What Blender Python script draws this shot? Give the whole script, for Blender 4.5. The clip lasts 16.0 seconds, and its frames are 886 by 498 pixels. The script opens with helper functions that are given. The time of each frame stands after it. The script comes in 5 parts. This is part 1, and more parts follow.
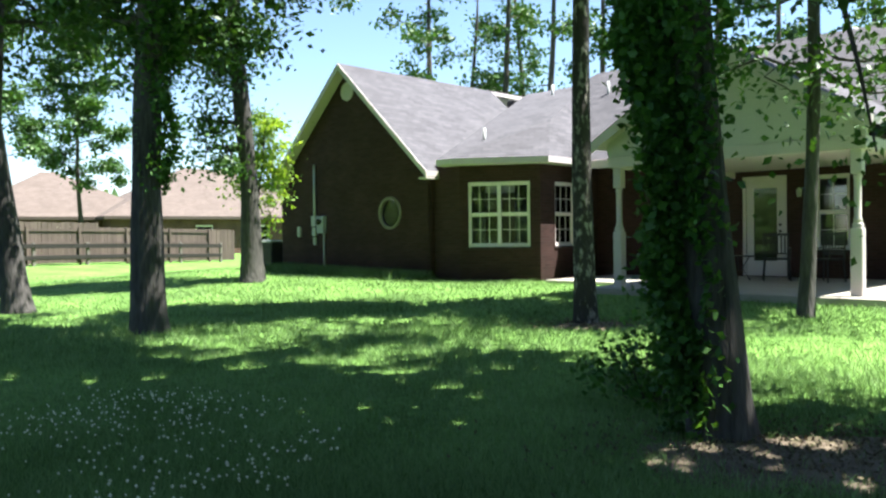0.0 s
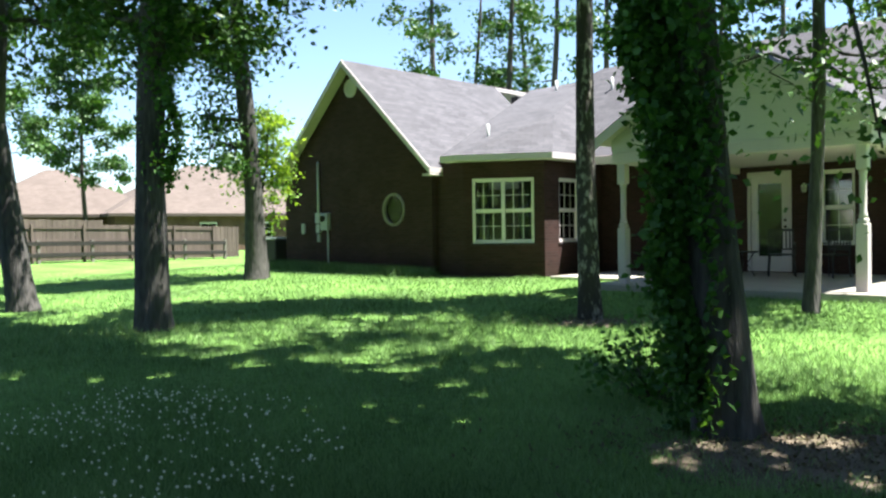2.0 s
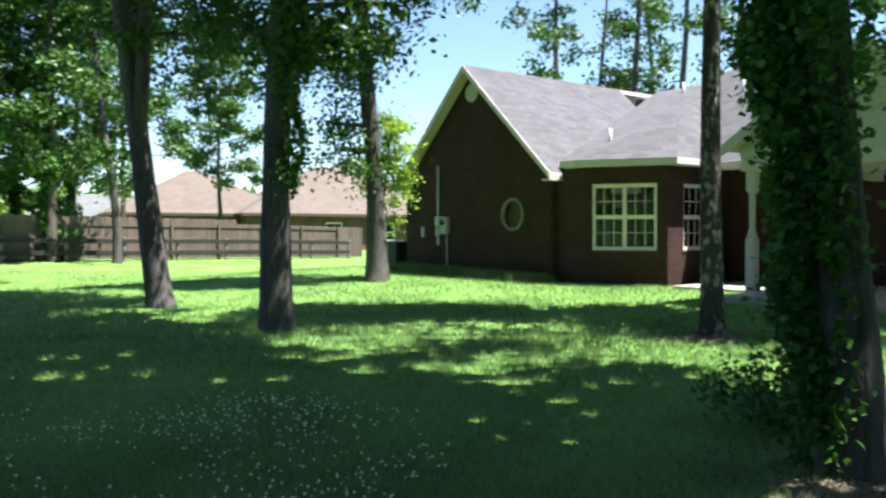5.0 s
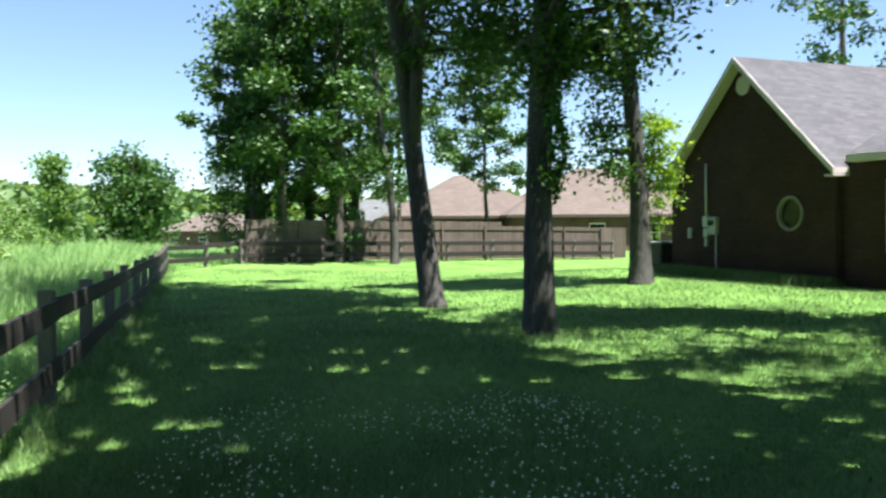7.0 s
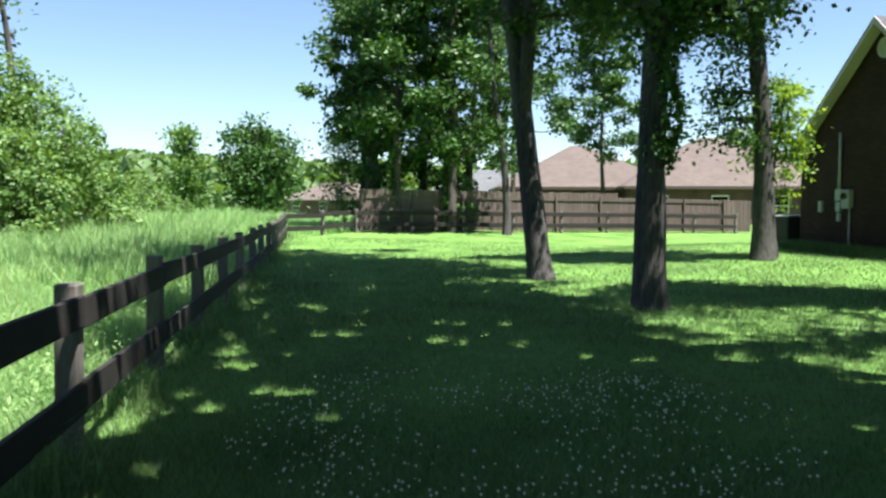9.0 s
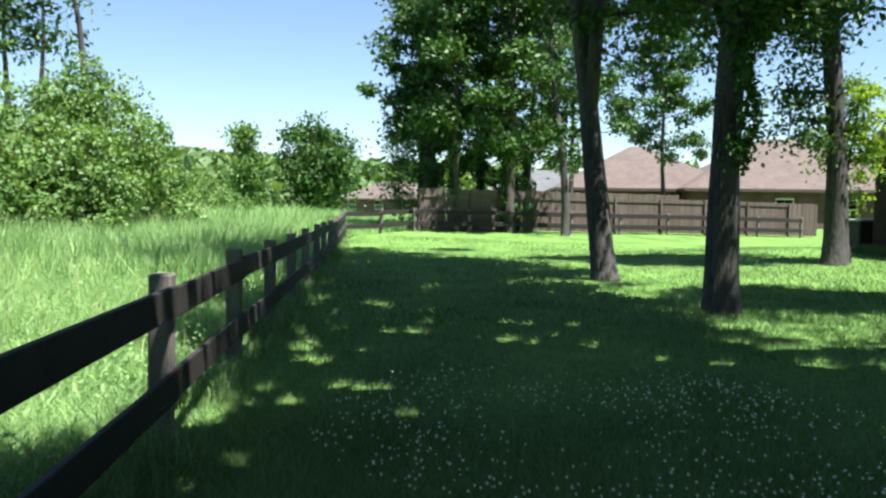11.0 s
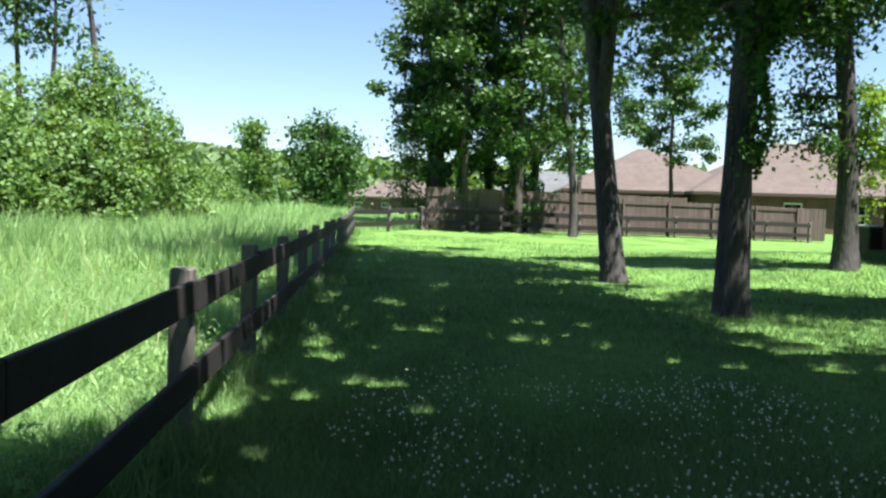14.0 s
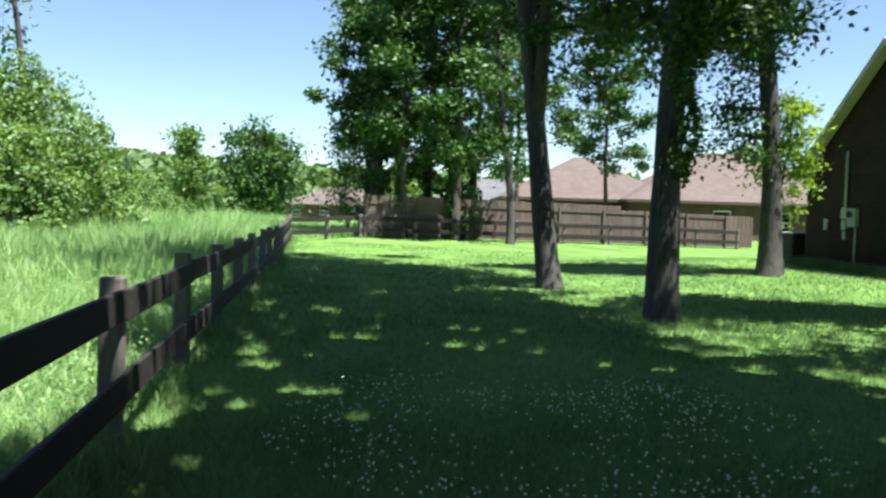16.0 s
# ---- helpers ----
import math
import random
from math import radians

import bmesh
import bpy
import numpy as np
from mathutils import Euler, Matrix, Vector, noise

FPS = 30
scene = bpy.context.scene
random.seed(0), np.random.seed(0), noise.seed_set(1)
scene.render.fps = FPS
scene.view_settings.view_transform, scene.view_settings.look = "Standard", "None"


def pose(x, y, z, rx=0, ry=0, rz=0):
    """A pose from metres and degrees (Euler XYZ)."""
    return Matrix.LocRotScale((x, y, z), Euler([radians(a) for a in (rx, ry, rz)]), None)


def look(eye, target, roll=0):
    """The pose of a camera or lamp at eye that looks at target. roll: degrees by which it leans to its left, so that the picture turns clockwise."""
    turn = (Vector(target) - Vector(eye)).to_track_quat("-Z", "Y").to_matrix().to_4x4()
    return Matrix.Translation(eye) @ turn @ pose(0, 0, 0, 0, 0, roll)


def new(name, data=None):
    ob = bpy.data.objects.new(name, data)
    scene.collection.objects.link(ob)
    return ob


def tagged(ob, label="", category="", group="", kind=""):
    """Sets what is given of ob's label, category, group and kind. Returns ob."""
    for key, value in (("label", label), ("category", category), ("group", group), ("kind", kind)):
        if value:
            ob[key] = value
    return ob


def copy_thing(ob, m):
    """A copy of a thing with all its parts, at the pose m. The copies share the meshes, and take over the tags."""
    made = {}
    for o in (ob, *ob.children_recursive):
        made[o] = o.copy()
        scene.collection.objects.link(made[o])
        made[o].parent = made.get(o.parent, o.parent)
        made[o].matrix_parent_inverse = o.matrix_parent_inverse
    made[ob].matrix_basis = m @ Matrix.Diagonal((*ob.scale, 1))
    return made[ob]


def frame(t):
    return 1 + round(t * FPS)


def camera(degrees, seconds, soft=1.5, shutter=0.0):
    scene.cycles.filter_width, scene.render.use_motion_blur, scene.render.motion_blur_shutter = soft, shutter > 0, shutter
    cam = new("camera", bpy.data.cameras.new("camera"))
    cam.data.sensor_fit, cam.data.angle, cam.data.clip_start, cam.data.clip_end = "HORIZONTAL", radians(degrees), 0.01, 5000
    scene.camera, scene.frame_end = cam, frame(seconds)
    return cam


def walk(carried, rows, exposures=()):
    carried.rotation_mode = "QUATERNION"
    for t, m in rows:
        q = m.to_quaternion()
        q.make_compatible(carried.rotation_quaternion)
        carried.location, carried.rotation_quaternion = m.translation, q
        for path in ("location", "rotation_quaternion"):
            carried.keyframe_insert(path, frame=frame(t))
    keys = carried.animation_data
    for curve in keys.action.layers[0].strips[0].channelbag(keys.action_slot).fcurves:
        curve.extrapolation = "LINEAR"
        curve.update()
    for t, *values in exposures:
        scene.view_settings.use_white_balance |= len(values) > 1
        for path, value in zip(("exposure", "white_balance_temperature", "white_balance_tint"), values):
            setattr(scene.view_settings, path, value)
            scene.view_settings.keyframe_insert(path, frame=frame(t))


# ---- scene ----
cam = camera(57.1, 16.0, soft=2.4, shutter=0.5)
PATH = [
    (0, (2.009, -1.243, 1.266), (1.827, 0.749, 1.237), -0.7),
    (0.5, (2.018, -1.238, 1.278), (1.829, 0.753, 1.247), -0.9),
    (1, (2.015, -1.24, 1.287), (1.825, 0.75, 1.254), -0.7),
    (1.5, (2.035, -1.244, 1.269), (1.836, 0.746, 1.237), -0.8),
    (2, (2.009, -1.231, 1.283), (1.817, 0.76, 1.244), -0.9),
    (2.5, (2.042, -1.22, 1.254), (1.844, 0.77, 1.22), -1.0),
    (3, (2.025, -1.222, 1.279), (1.824, 0.768, 1.237), -1.0),
    (5.5, (2.134, -1.179, 1.388), (1.497, 0.717, 1.351), 0.0),
    (6, (2.186, -1.235, 1.393), (1.37, 0.59, 1.346), -0.2),
    (6.5, (2.193, -1.329, 1.419), (1.216, 0.417, 1.395), -0.2),
    (7, (2.159, -1.32, 1.443), (1.088, 0.369, 1.411), -0.5),
    (7.5, (2.161, -1.252, 1.426), (0.985, 0.365, 1.377), 0.5),
    (8, (2.142, -1.159, 1.436), (0.913, 0.418, 1.389), 0.7),
    (8.5, (2.17, -1.11, 1.442), (0.903, 0.435, 1.355), 0.5),
    (9, (2.179, -1.076, 1.442), (0.881, 0.442, 1.339), 0.1),
    (9.5, (2.14, -1.072, 1.432), (0.787, 0.397, 1.324), 0.7),
    (12, (1.967, -1.256, 1.411), (0.571, 0.172, 1.308), 0.8),
    (12.5, (1.959, -1.254, 1.41), (0.563, 0.175, 1.307), 0.9),
    (13, (1.973, -1.262, 1.412), (0.58, 0.169, 1.305), 1.4),
    (13.5, (1.952, -1.261, 1.406), (0.559, 0.169, 1.299), 1.7),
    (14, (1.971, -1.266, 1.41), (0.568, 0.156, 1.304), 1.7),
    (14.5, (1.97, -1.27, 1.414), (0.576, 0.161, 1.31), 1.5),
    (15, (1.982, -1.283, 1.41), (0.614, 0.173, 1.318), 1.6),
    (15.5, (1.997, -1.297, 1.412), (0.651, 0.178, 1.31), 1.7),
    (16, (2.037, -1.294, 1.413), (0.743, 0.229, 1.33), 1.7),
]
walk(cam, [(t, look(eye, target, roll)) for t, eye, target, roll in PATH],
     exposures=[(0, 2.36, 6250, 7), (5.8, 2.2, 6250, 8), (8, 1.86, 6200, 9), (12, 1.83, 6150, 10), (16, 1.83, 6150, 10)])

# ---------- world, sun, exposure ----------
SUN_EL, SUN_AZ = 68.0, 4.0          # degrees; azimuth from +x towards +y
world = bpy.data.worlds.new("world")
scene.world = world
world.use_nodes = True
wn, wl = world.node_tree.nodes, world.node_tree.links
wn.clear()
sky = wn.new("ShaderNodeTexSky")
sky.sky_type, sky.sun_disc = "NISHITA", False
sky.sun_elevation, sky.sun_rotation = radians(SUN_EL), radians(90 - SUN_AZ)
sky.air_density, sky.dust_density, sky.ozone_density = 0.9, 0.2, 1.2
wbg = wn.new("ShaderNodeBackground")
wbg.inputs[1].default_value = 0.057
wout = wn.new("ShaderNodeOutputWorld")
wl.new(sky.outputs[0], wbg.inputs[0])
wl.new(wbg.outputs[0], wout.inputs[0])
sun = new("sun", bpy.data.lights.new("sun", "SUN"))
sun.data.energy, sun.data.angle, sun.data.color = 5.0, radians(0.5), (1.0, 0.95, 0.86)
ce, se = math.cos(radians(SUN_EL)), math.sin(radians(SUN_EL))
sun.matrix_world = look((60 * ce * math.cos(radians(SUN_AZ)), 60 * ce * math.sin(radians(SUN_AZ)), 60 * se), (0, 0, 0))


# ---------- materials ----------
def material(name, base, rough=0.8, var=0.25, scale=6.0, fine=60.0, bump=0.3, bump_dist=0.01, metal=0.0, per_object=0.0, per_island=0.0, tint=None, stretch=(1, 1, 1), spec=0.3):
    m = bpy.data.materials.new(name)
    m.use_nodes = True
    n, l = m.node_tree.nodes, m.node_tree.links
    b = n["Principled BSDF"]
    b.inputs["Roughness"].default_value = rough
    b.inputs["Metallic"].default_value = metal
    b.inputs["Specular IOR Level"].default_value = spec
    tc = n.new("ShaderNodeTexCoord")
    mp = n.new("ShaderNodeMapping")
    mp.inputs["Scale"].default_value = stretch
    l.new(tc.outputs["Object"], mp.inputs["Vector"])
    big, small = n.new("ShaderNodeTexNoise"), n.new("ShaderNodeTexNoise")
    big.inputs["Scale"].default_value, small.inputs["Scale"].default_value = scale, fine
    big.inputs["Detail"].default_value, small.inputs["Detail"].default_value = 4, 3
    for q in (big, small):
        l.new(mp.outputs[0], q.inputs["Vector"])
    mixn = n.new("ShaderNodeMath")
    mixn.operation = "ADD"
    l.new(big.outputs[0], mixn.inputs[0])
    l.new(small.outputs[0], mixn.inputs[1])
    last = mixn.outputs[0]
    if per_object or per_island:
        src = n.new("ShaderNodeObjectInfo" if per_object else "ShaderNodeNewGeometry")
        mul = n.new("ShaderNodeMath")
        mul.operation, mul.inputs[1].default_value = "MULTIPLY_ADD", (per_object or per_island)
        l.new(src.outputs["Random" if per_object else "Random Per Island"], mul.inputs[0])
        l.new(last, mul.inputs[2])
        last = mul.outputs[0]
    ramp = n.new("ShaderNodeValToRGB")
    lo, hi = ramp.color_ramp.elements
    extra = (per_object or per_island)
    lo.position, hi.position = 0.0, 1.0
    rng = n.new("ShaderNodeMapRange")
    rng.inputs[1].default_value, rng.inputs[2].default_value = 0.6, 1.4 + extra
    l.new(last, rng.inputs[0])
    l.new(rng.outputs[0], ramp.inputs[0])
    t = tint or base
    lo.color = (*[c * (1 - var) for c in base], 1)
    hi.color = (*[min(c * (1 + var), 1) for c in t], 1)
    l.new(ramp.outputs[0], b.inputs["Base Color"])
    if bump:
        bp = n.new("ShaderNodeBump")
        bp.inputs["Strength"].default_value, bp.inputs["Distance"].default_value = bump, bump_dist
        l.new(mixn.outputs[0], bp.inputs["Height"])
        l.new(bp.outputs[0], b.inputs["Normal"])
    return m


def leaf_material(name, dark, light, trans=0.35, glow=(1.6, 1.5, 0.5), spec=0.3):
    m = bpy.data.materials.new(name)
    m.use_nodes = True
    n, l = m.node_tree.nodes, m.node_tree.links
    b = n["Principled BSDF"]
    b.inputs["Roughness"].default_value = 0.5
    b.inputs["Specular IOR Level"].default_value = spec
    geo = n.new("ShaderNodeNewGeometry")
    tc = n.new("ShaderNodeTexCoord")
    big = n.new("ShaderNodeTexNoise")
    big.inputs["Scale"].default_value = 0.7
    l.new(tc.outputs["Object"], big.inputs["Vector"])
    add = n.new("ShaderNodeMath")
    add.operation, add.inputs[1].default_value = "MULTIPLY_ADD", 0.6
    l.new(geo.outputs["Random Per Island"], add.inputs[0])
    l.new(big.outputs[0], add.inputs[2])
    rng = n.new("ShaderNodeMapRange")
    rng.inputs[1].default_value, rng.inputs[2].default_value = 0.3, 1.25
    l.new(add.outputs[0], rng.inputs[0])
    ramp = n.new("ShaderNodeValToRGB")
    ramp.color_ramp.elements[0].color, ramp.color_ramp.elements[1].color = (*dark, 1), (*light, 1)
    l.new(rng.outputs[0], ramp.inputs[0])
    l.new(ramp.outputs[0], b.inputs["Base Color"])
    tr = n.new("ShaderNodeBsdfTranslucent")
    hue = n.new("ShaderNodeMixRGB")
    hue.blend_type, hue.inputs[0].default_value, hue.inputs[2].default_value = "MULTIPLY", 1.0, (*glow, 1)
    l.new(ramp.outputs[0], hue.inputs[1])
    l.new(hue.outputs[0], tr.inputs["Color"])
    mix = n.new("ShaderNodeMixShader")
    mix.inputs[0].default_value = trans
    l.new(b.outputs[0], mix.inputs[1])
    l.new(tr.outputs[0], mix.inputs[2])
    l.new(mix.outputs[0], n["Material Output"].inputs["Surface"])
    return m


def brick_material(name, brick, brick2, mortar, bw=0.203, bh=0.067):
    """Running-bond brick on upright walls: the horizontal coordinate follows the wall's own direction."""
    m = bpy.data.materials.new(name)
    m.use_nodes = True
    n, l = m.node_tree.nodes, m.node_tree.links
    b = n["Principled BSDF"]
    b.inputs["Roughness"].default_value = 0.85
    b.inputs["Specular IOR Level"].default_value = 0.2
    tc = n.new("ShaderNodeTexCoord")
    tx = n.new("ShaderNodeTexBrick")
    tx.inputs["Scale"].default_value = 1.0
    tx.inputs["Brick Width"].default_value, tx.inputs["Row Height"].default_value = bw, bh
    tx.inputs["Mortar Size"].default_value, tx.inputs["Mortar Smooth"].default_value = 0.005, 0.2
    tx.inputs["Color1"].default_value, tx.inputs["Color2"].default_value, tx.inputs["Mortar"].default_value = (*brick, 1), (*brick2, 1), (*mortar, 1)
    l.new(tc.outputs["UV"], tx.inputs["Vector"])
    nz = n.new("ShaderNodeTexNoise")
    nz.inputs["Scale"].default_value, nz.inputs["Detail"].default_value = 1.3, 5
    l.new(tc.outputs["Object"], nz.inputs["Vector"])
    rr = n.new("ShaderNodeMapRange")
    rr.inputs[1].default_value, rr.inputs[2].default_value, rr.inputs[3].default_value, rr.inputs[4].default_value = 0.3, 0.7, 0.75, 1.2
    l.new(nz.outputs[0], rr.inputs[0])
    mul = n.new("ShaderNodeMixRGB")
    mul.blend_type, mul.inputs[0].default_value = "MULTIPLY", 1.0
    l.new(tx.outputs[0], mul.inputs[1])
    l.new(rr.outputs[0], mul.inputs[2])
    l.new(mul.outputs[0], b.inputs["Base Color"])
    bp = n.new("ShaderNodeBump")
    bp.invert = True
    bp.inputs["Strength"].default_value, bp.inputs["Distance"].default_value = 0.6, 0.006
    l.new(tx.outputs["Fac"], bp.inputs["Height"])
    l.new(bp.outputs[0], b.inputs["Normal"])
    return m


def shingle_material(name, c1, c2, gap):
    m = brick_material(name, c1, c2, gap, 0.30, 0.14)
    m.node_tree.nodes["Map Range"].inputs[3].default_value, m.node_tree.nodes["Map Range"].inputs[4].default_value = 0.9, 1.08
    m.node_tree.nodes["Principled BSDF"].inputs["Roughness"].default_value = 0.95
    return m


def glass_material(name, tint=(0.02, 0.025, 0.025)):
    m = bpy.data.materials.new(name)
    m.use_nodes = True
    b = m.node_tree.nodes["Principled BSDF"]
    b.inputs["Base Color"].default_value = (*tint, 1)
    b.inputs["Roughness"].default_value = 0.04
    b.inputs["Specular IOR Level"].default_value = 0.6
    b.inputs["Transmission Weight"].default_value = 0.0
    return m


BRICK = brick_material("dark_red_brick", (0.050, 0.023, 0.020), (0.032, 0.016, 0.014), (0.044, 0.035, 0.032))
TAN_BRICK = brick_material("tan_brown_brick", (0.13, 0.072, 0.058), (0.095, 0.052, 0.043), (0.14, 0.11, 0.10))
SHINGLE = shingle_material("grey_shingles", (0.096, 0.092, 0.104), (0.072, 0.069, 0.079), (0.050, 0.048, 0.055))
TAN_SHINGLE = shingle_material("tan_shingles", (0.125, 0.100, 0.090), (0.103, 0.082, 0.073), (0.078, 0.062, 0.056))
GREY_SHINGLE = shingle_material("pale_grey_shingles", (0.12, 0.125, 0.13), (0.10, 0.103, 0.107), (0.08, 0.08, 0.085))
TRIM = material("white_trim_paint", (0.53, 0.465, 0.47), 0.5, 0.06, 2, 40, 0.08)
SIDING = material("white_vinyl_siding", (0.50, 0.47, 0.48), 0.5, 0.06, 1.5, 30, 0.05)
WINDOW_WHITE = material("white_window_vinyl", (0.68, 0.62, 0.63), 0.4, 0.04, 3, 50, 0.0)
GLASS = glass_material("window_glass")
CURTAIN = material("pale_curtain", (0.40, 0.39, 0.36), 0.9, 0.2, 8, 60, 0.2)
DARK_ROOM = material("dark_room_wall", (0.10, 0.09, 0.08), 0.9, 0.2, 2, 20, 0.0)
CONCRETE = material("weathered_concrete", (0.31, 0.285, 0.25), 0.9, 0.18, 1.5, 40, 0.3, 0.004)
BARK = material("grey_brown_bark", (0.034, 0.031, 0.030), 0.95, 0.55, 3.0, 26, 1.0, 0.03, stretch=(1, 1, 0.18), tint=(0.068, 0.063, 0.060))
# pale noise patches in the bark colour stand in for sun flecks
SUN_FLECKED_BARK = material("bark_with_painted_sun_flecks", (0.045, 0.04, 0.037), 0.95, 0.2, 5.0, 18, 1.0, 0.03, stretch=(1, 1, 0.5), tint=(0.24, 0.22, 0.20))
SUN_FLECKED_BARK.node_tree.nodes["Color Ramp"].color_ramp.elements[0].position = 0.55
SUN_FLECKED_BARK.node_tree.nodes["Color Ramp"].color_ramp.elements[1].position = 0.8
FAR_BARK = material("dark_bark", (0.07, 0.06, 0.05), 0.95, 0.4, 3, 20, 0.4, 0.02, stretch=(1, 1, 0.2))
LEAF = leaf_material("canopy_leaf", (0.016, 0.046, 0.011), (0.064, 0.14, 0.028), 0.18)
IVY = leaf_material("ivy_leaf", (0.014, 0.050, 0.011), (0.075, 0.18, 0.034), 0.35)
LIGHT_LEAF = leaf_material("pale_young_leaf", (0.10, 0.19, 0.035), (0.26, 0.38, 0.07), 0.5)
SHRUB_LEAF = leaf_material("shrub_leaf", (0.030, 0.080, 0.018), (0.165, 0.275, 0.075), 0.3)
FAR_LEAF = leaf_material("far_leaf", (0.05, 0.10, 0.035), (0.13, 0.21, 0.07), 0.3)
GRASS = leaf_material("lawn_grass", (0.046, 0.100, 0.028), (0.265, 0.385, 0.165), 0.35, (1.15, 1.22, 0.85), 0.08)
MEADOW = leaf_material("meadow_grass", (0.10, 0.21, 0.07), (0.41, 0.57, 0.25), 0.45, (1.1, 1.2, 0.8), 0.1)
SEEDHEAD = leaf_material("meadow_straw", (0.24, 0.30, 0.13), (0.44, 0.48, 0.26), 0.4)
CLOVER = material("white_clover_flower", (0.84, 0.80, 0.62), 0.9, 0.15, 30, 90, 0.0)
RAIL_WOOD = material("dark_stained_fence_wood", (0.021, 0.0185, 0.017), 0.75, 0.5, 4, 50, 0.4, 0.004, per_object=0.2)
POST_WOOD = material("weathered_fence_post", (0.15, 0.135, 0.12), 0.85, 0.4, 5, 60, 0.5, 0.005, per_object=0.2, stretch=(1, 1, 0.2))
PLANK_WOOD = material("grey_brown_fence_plank", (0.108, 0.083, 0.071), 0.9, 0.4, 3, 40, 0.4, 0.004, per_object=0.7, stretch=(1, 1, 0.15))
BLACK_METAL = material("black_metal", (0.012, 0.012, 0.013), 0.45, 0.3, 10, 60, 0.1, spec=0.5)
EAVE_BROWN = material("brown_eave_paint", (0.075, 0.058, 0.050), 0.6, 0.15, 3, 40, 0.1)
GREY_METAL = material("grey_painted_metal", (0.36, 0.37, 0.37), 0.5, 0.15, 6, 50, 0.05)
DARK_METAL = material("dark_ac_metal", (0.035, 0.033, 0.032), 0.6, 0.3, 8, 60, 0.1)
RING = material("dull_bronze_ring", (0.20, 0.175, 0.15), 0.6, 0.2, 6, 50, 0.1)
PVC = material("grey_conduit", (0.42, 0.42, 0.42), 0.5, 0.1, 6, 50, 0.0)
SOIL = material("bare_brown_soil", (0.085, 0.064, 0.045), 0.95, 0.45, 3.0, 40, 0.6, 0.02, tint=(0.15, 0.118, 0.086))
LITTER = material("dry_leaf_litter", (0.06, 0.047, 0.03), 0.9, 0.5, 8, 60, 0.0, per_island=0.8, tint=(0.13, 0.11, 0.065))
BRASS = material("dark_bronze_handle", (0.05, 0.04, 0.03), 0.35, 0.2, 20, 60, 0.0, metal=0.8)


# ---------- mesh helpers ----------
def mesh_of(name, bm, mats):
    me = bpy.data.meshes.new(name)
    bm.normal_update()
    bm.to_mesh(me)
    bm.free()
    for m in (mats if isinstance(mats, (list, tuple)) else [mats]):
        me.materials.append(m)
    return me


def part(name, bm, mats, parent=None, label=""):
    ob = new(name, bm if isinstance(bm, bpy.types.Mesh) else mesh_of(name, bm, mats))
    ob.parent = parent
    if label:
        tagged(ob, label)
    return ob


def thing(name, m, label, category, group="", kind=""):
    ob = new(name)
    ob.empty_display_size = 0.2
    ob.matrix_world = m
    return tagged(ob, label, category, group, kind)


def box(bm, x0, x1, y0, y1, z0, z1, bevel=0.0, m=None):
    vs = [bm.verts.new((x, y, z)) for z in (z0, z1) for x, y in ((x0, y0), (x1, y0), (x1, y1), (x0, y1))]
    fs = [bm.faces.new([vs[i] for i in q]) for q in ((3, 2, 1, 0), (4, 5, 6, 7), (0, 1, 5, 4), (1, 2, 6, 5), (2, 3, 7, 6), (3, 0, 4, 7))]
    if bevel:
        r = bmesh.ops.bevel(bm, geom=list({e for f in fs for e in f.edges}), offset=bevel, segments=1, affect="EDGES")
        vs = list({v for v in r["verts"]} | {v for f in r["faces"] for v in f.verts})
    if m is not None:
        bmesh.ops.transform(bm, matrix=m, verts=[v for v in vs if v.is_valid])
    return bm


def boxes(*args, bevel=0.0):
    bm = bmesh.new()
    for a in args:
        box(bm, *a, bevel=bevel)
    return bm


def tube(bm, pts, radii, sides=10, rough=0.0, caps=True):
    """A tapered tube along points."""
    rings = []
    pts = [Vector(p) for p in pts]
    for i, (p, r) in enumerate(zip(pts, radii)):
        d = (pts[min(i + 1, len(pts) - 1)] - pts[max(i - 1, 0)]).normalized()
        a = d.orthogonal().normalized() if abs(d.z) < 0.9 else Vector((1, 0, 0)).cross(d).normalized()
        b = d.cross(a)
        ring = []
        for k in range(sides):
            t = 2 * math.pi * k / sides
            w = r
            if rough:
                w *= 1 + rough * noise.noise((3 * math.cos(t) + 7 * p.x, 3 * math.sin(t) + 7 * p.y, p.z * 1.1))
            ring.append(bm.verts.new(p + w * (math.cos(t) * a + math.sin(t) * b)))
        rings.append(ring)
    for r0, r1 in zip(rings, rings[1:]):
        for k in range(sides):
            f = bm.faces.new((r0[k], r0[(k + 1) % sides], r1[(k + 1) % sides], r1[k]))
            f.smooth = True
    if caps:
        bm.faces.new(rings[-1])
        bm.faces.new(rings[0][::-1])
    return bm


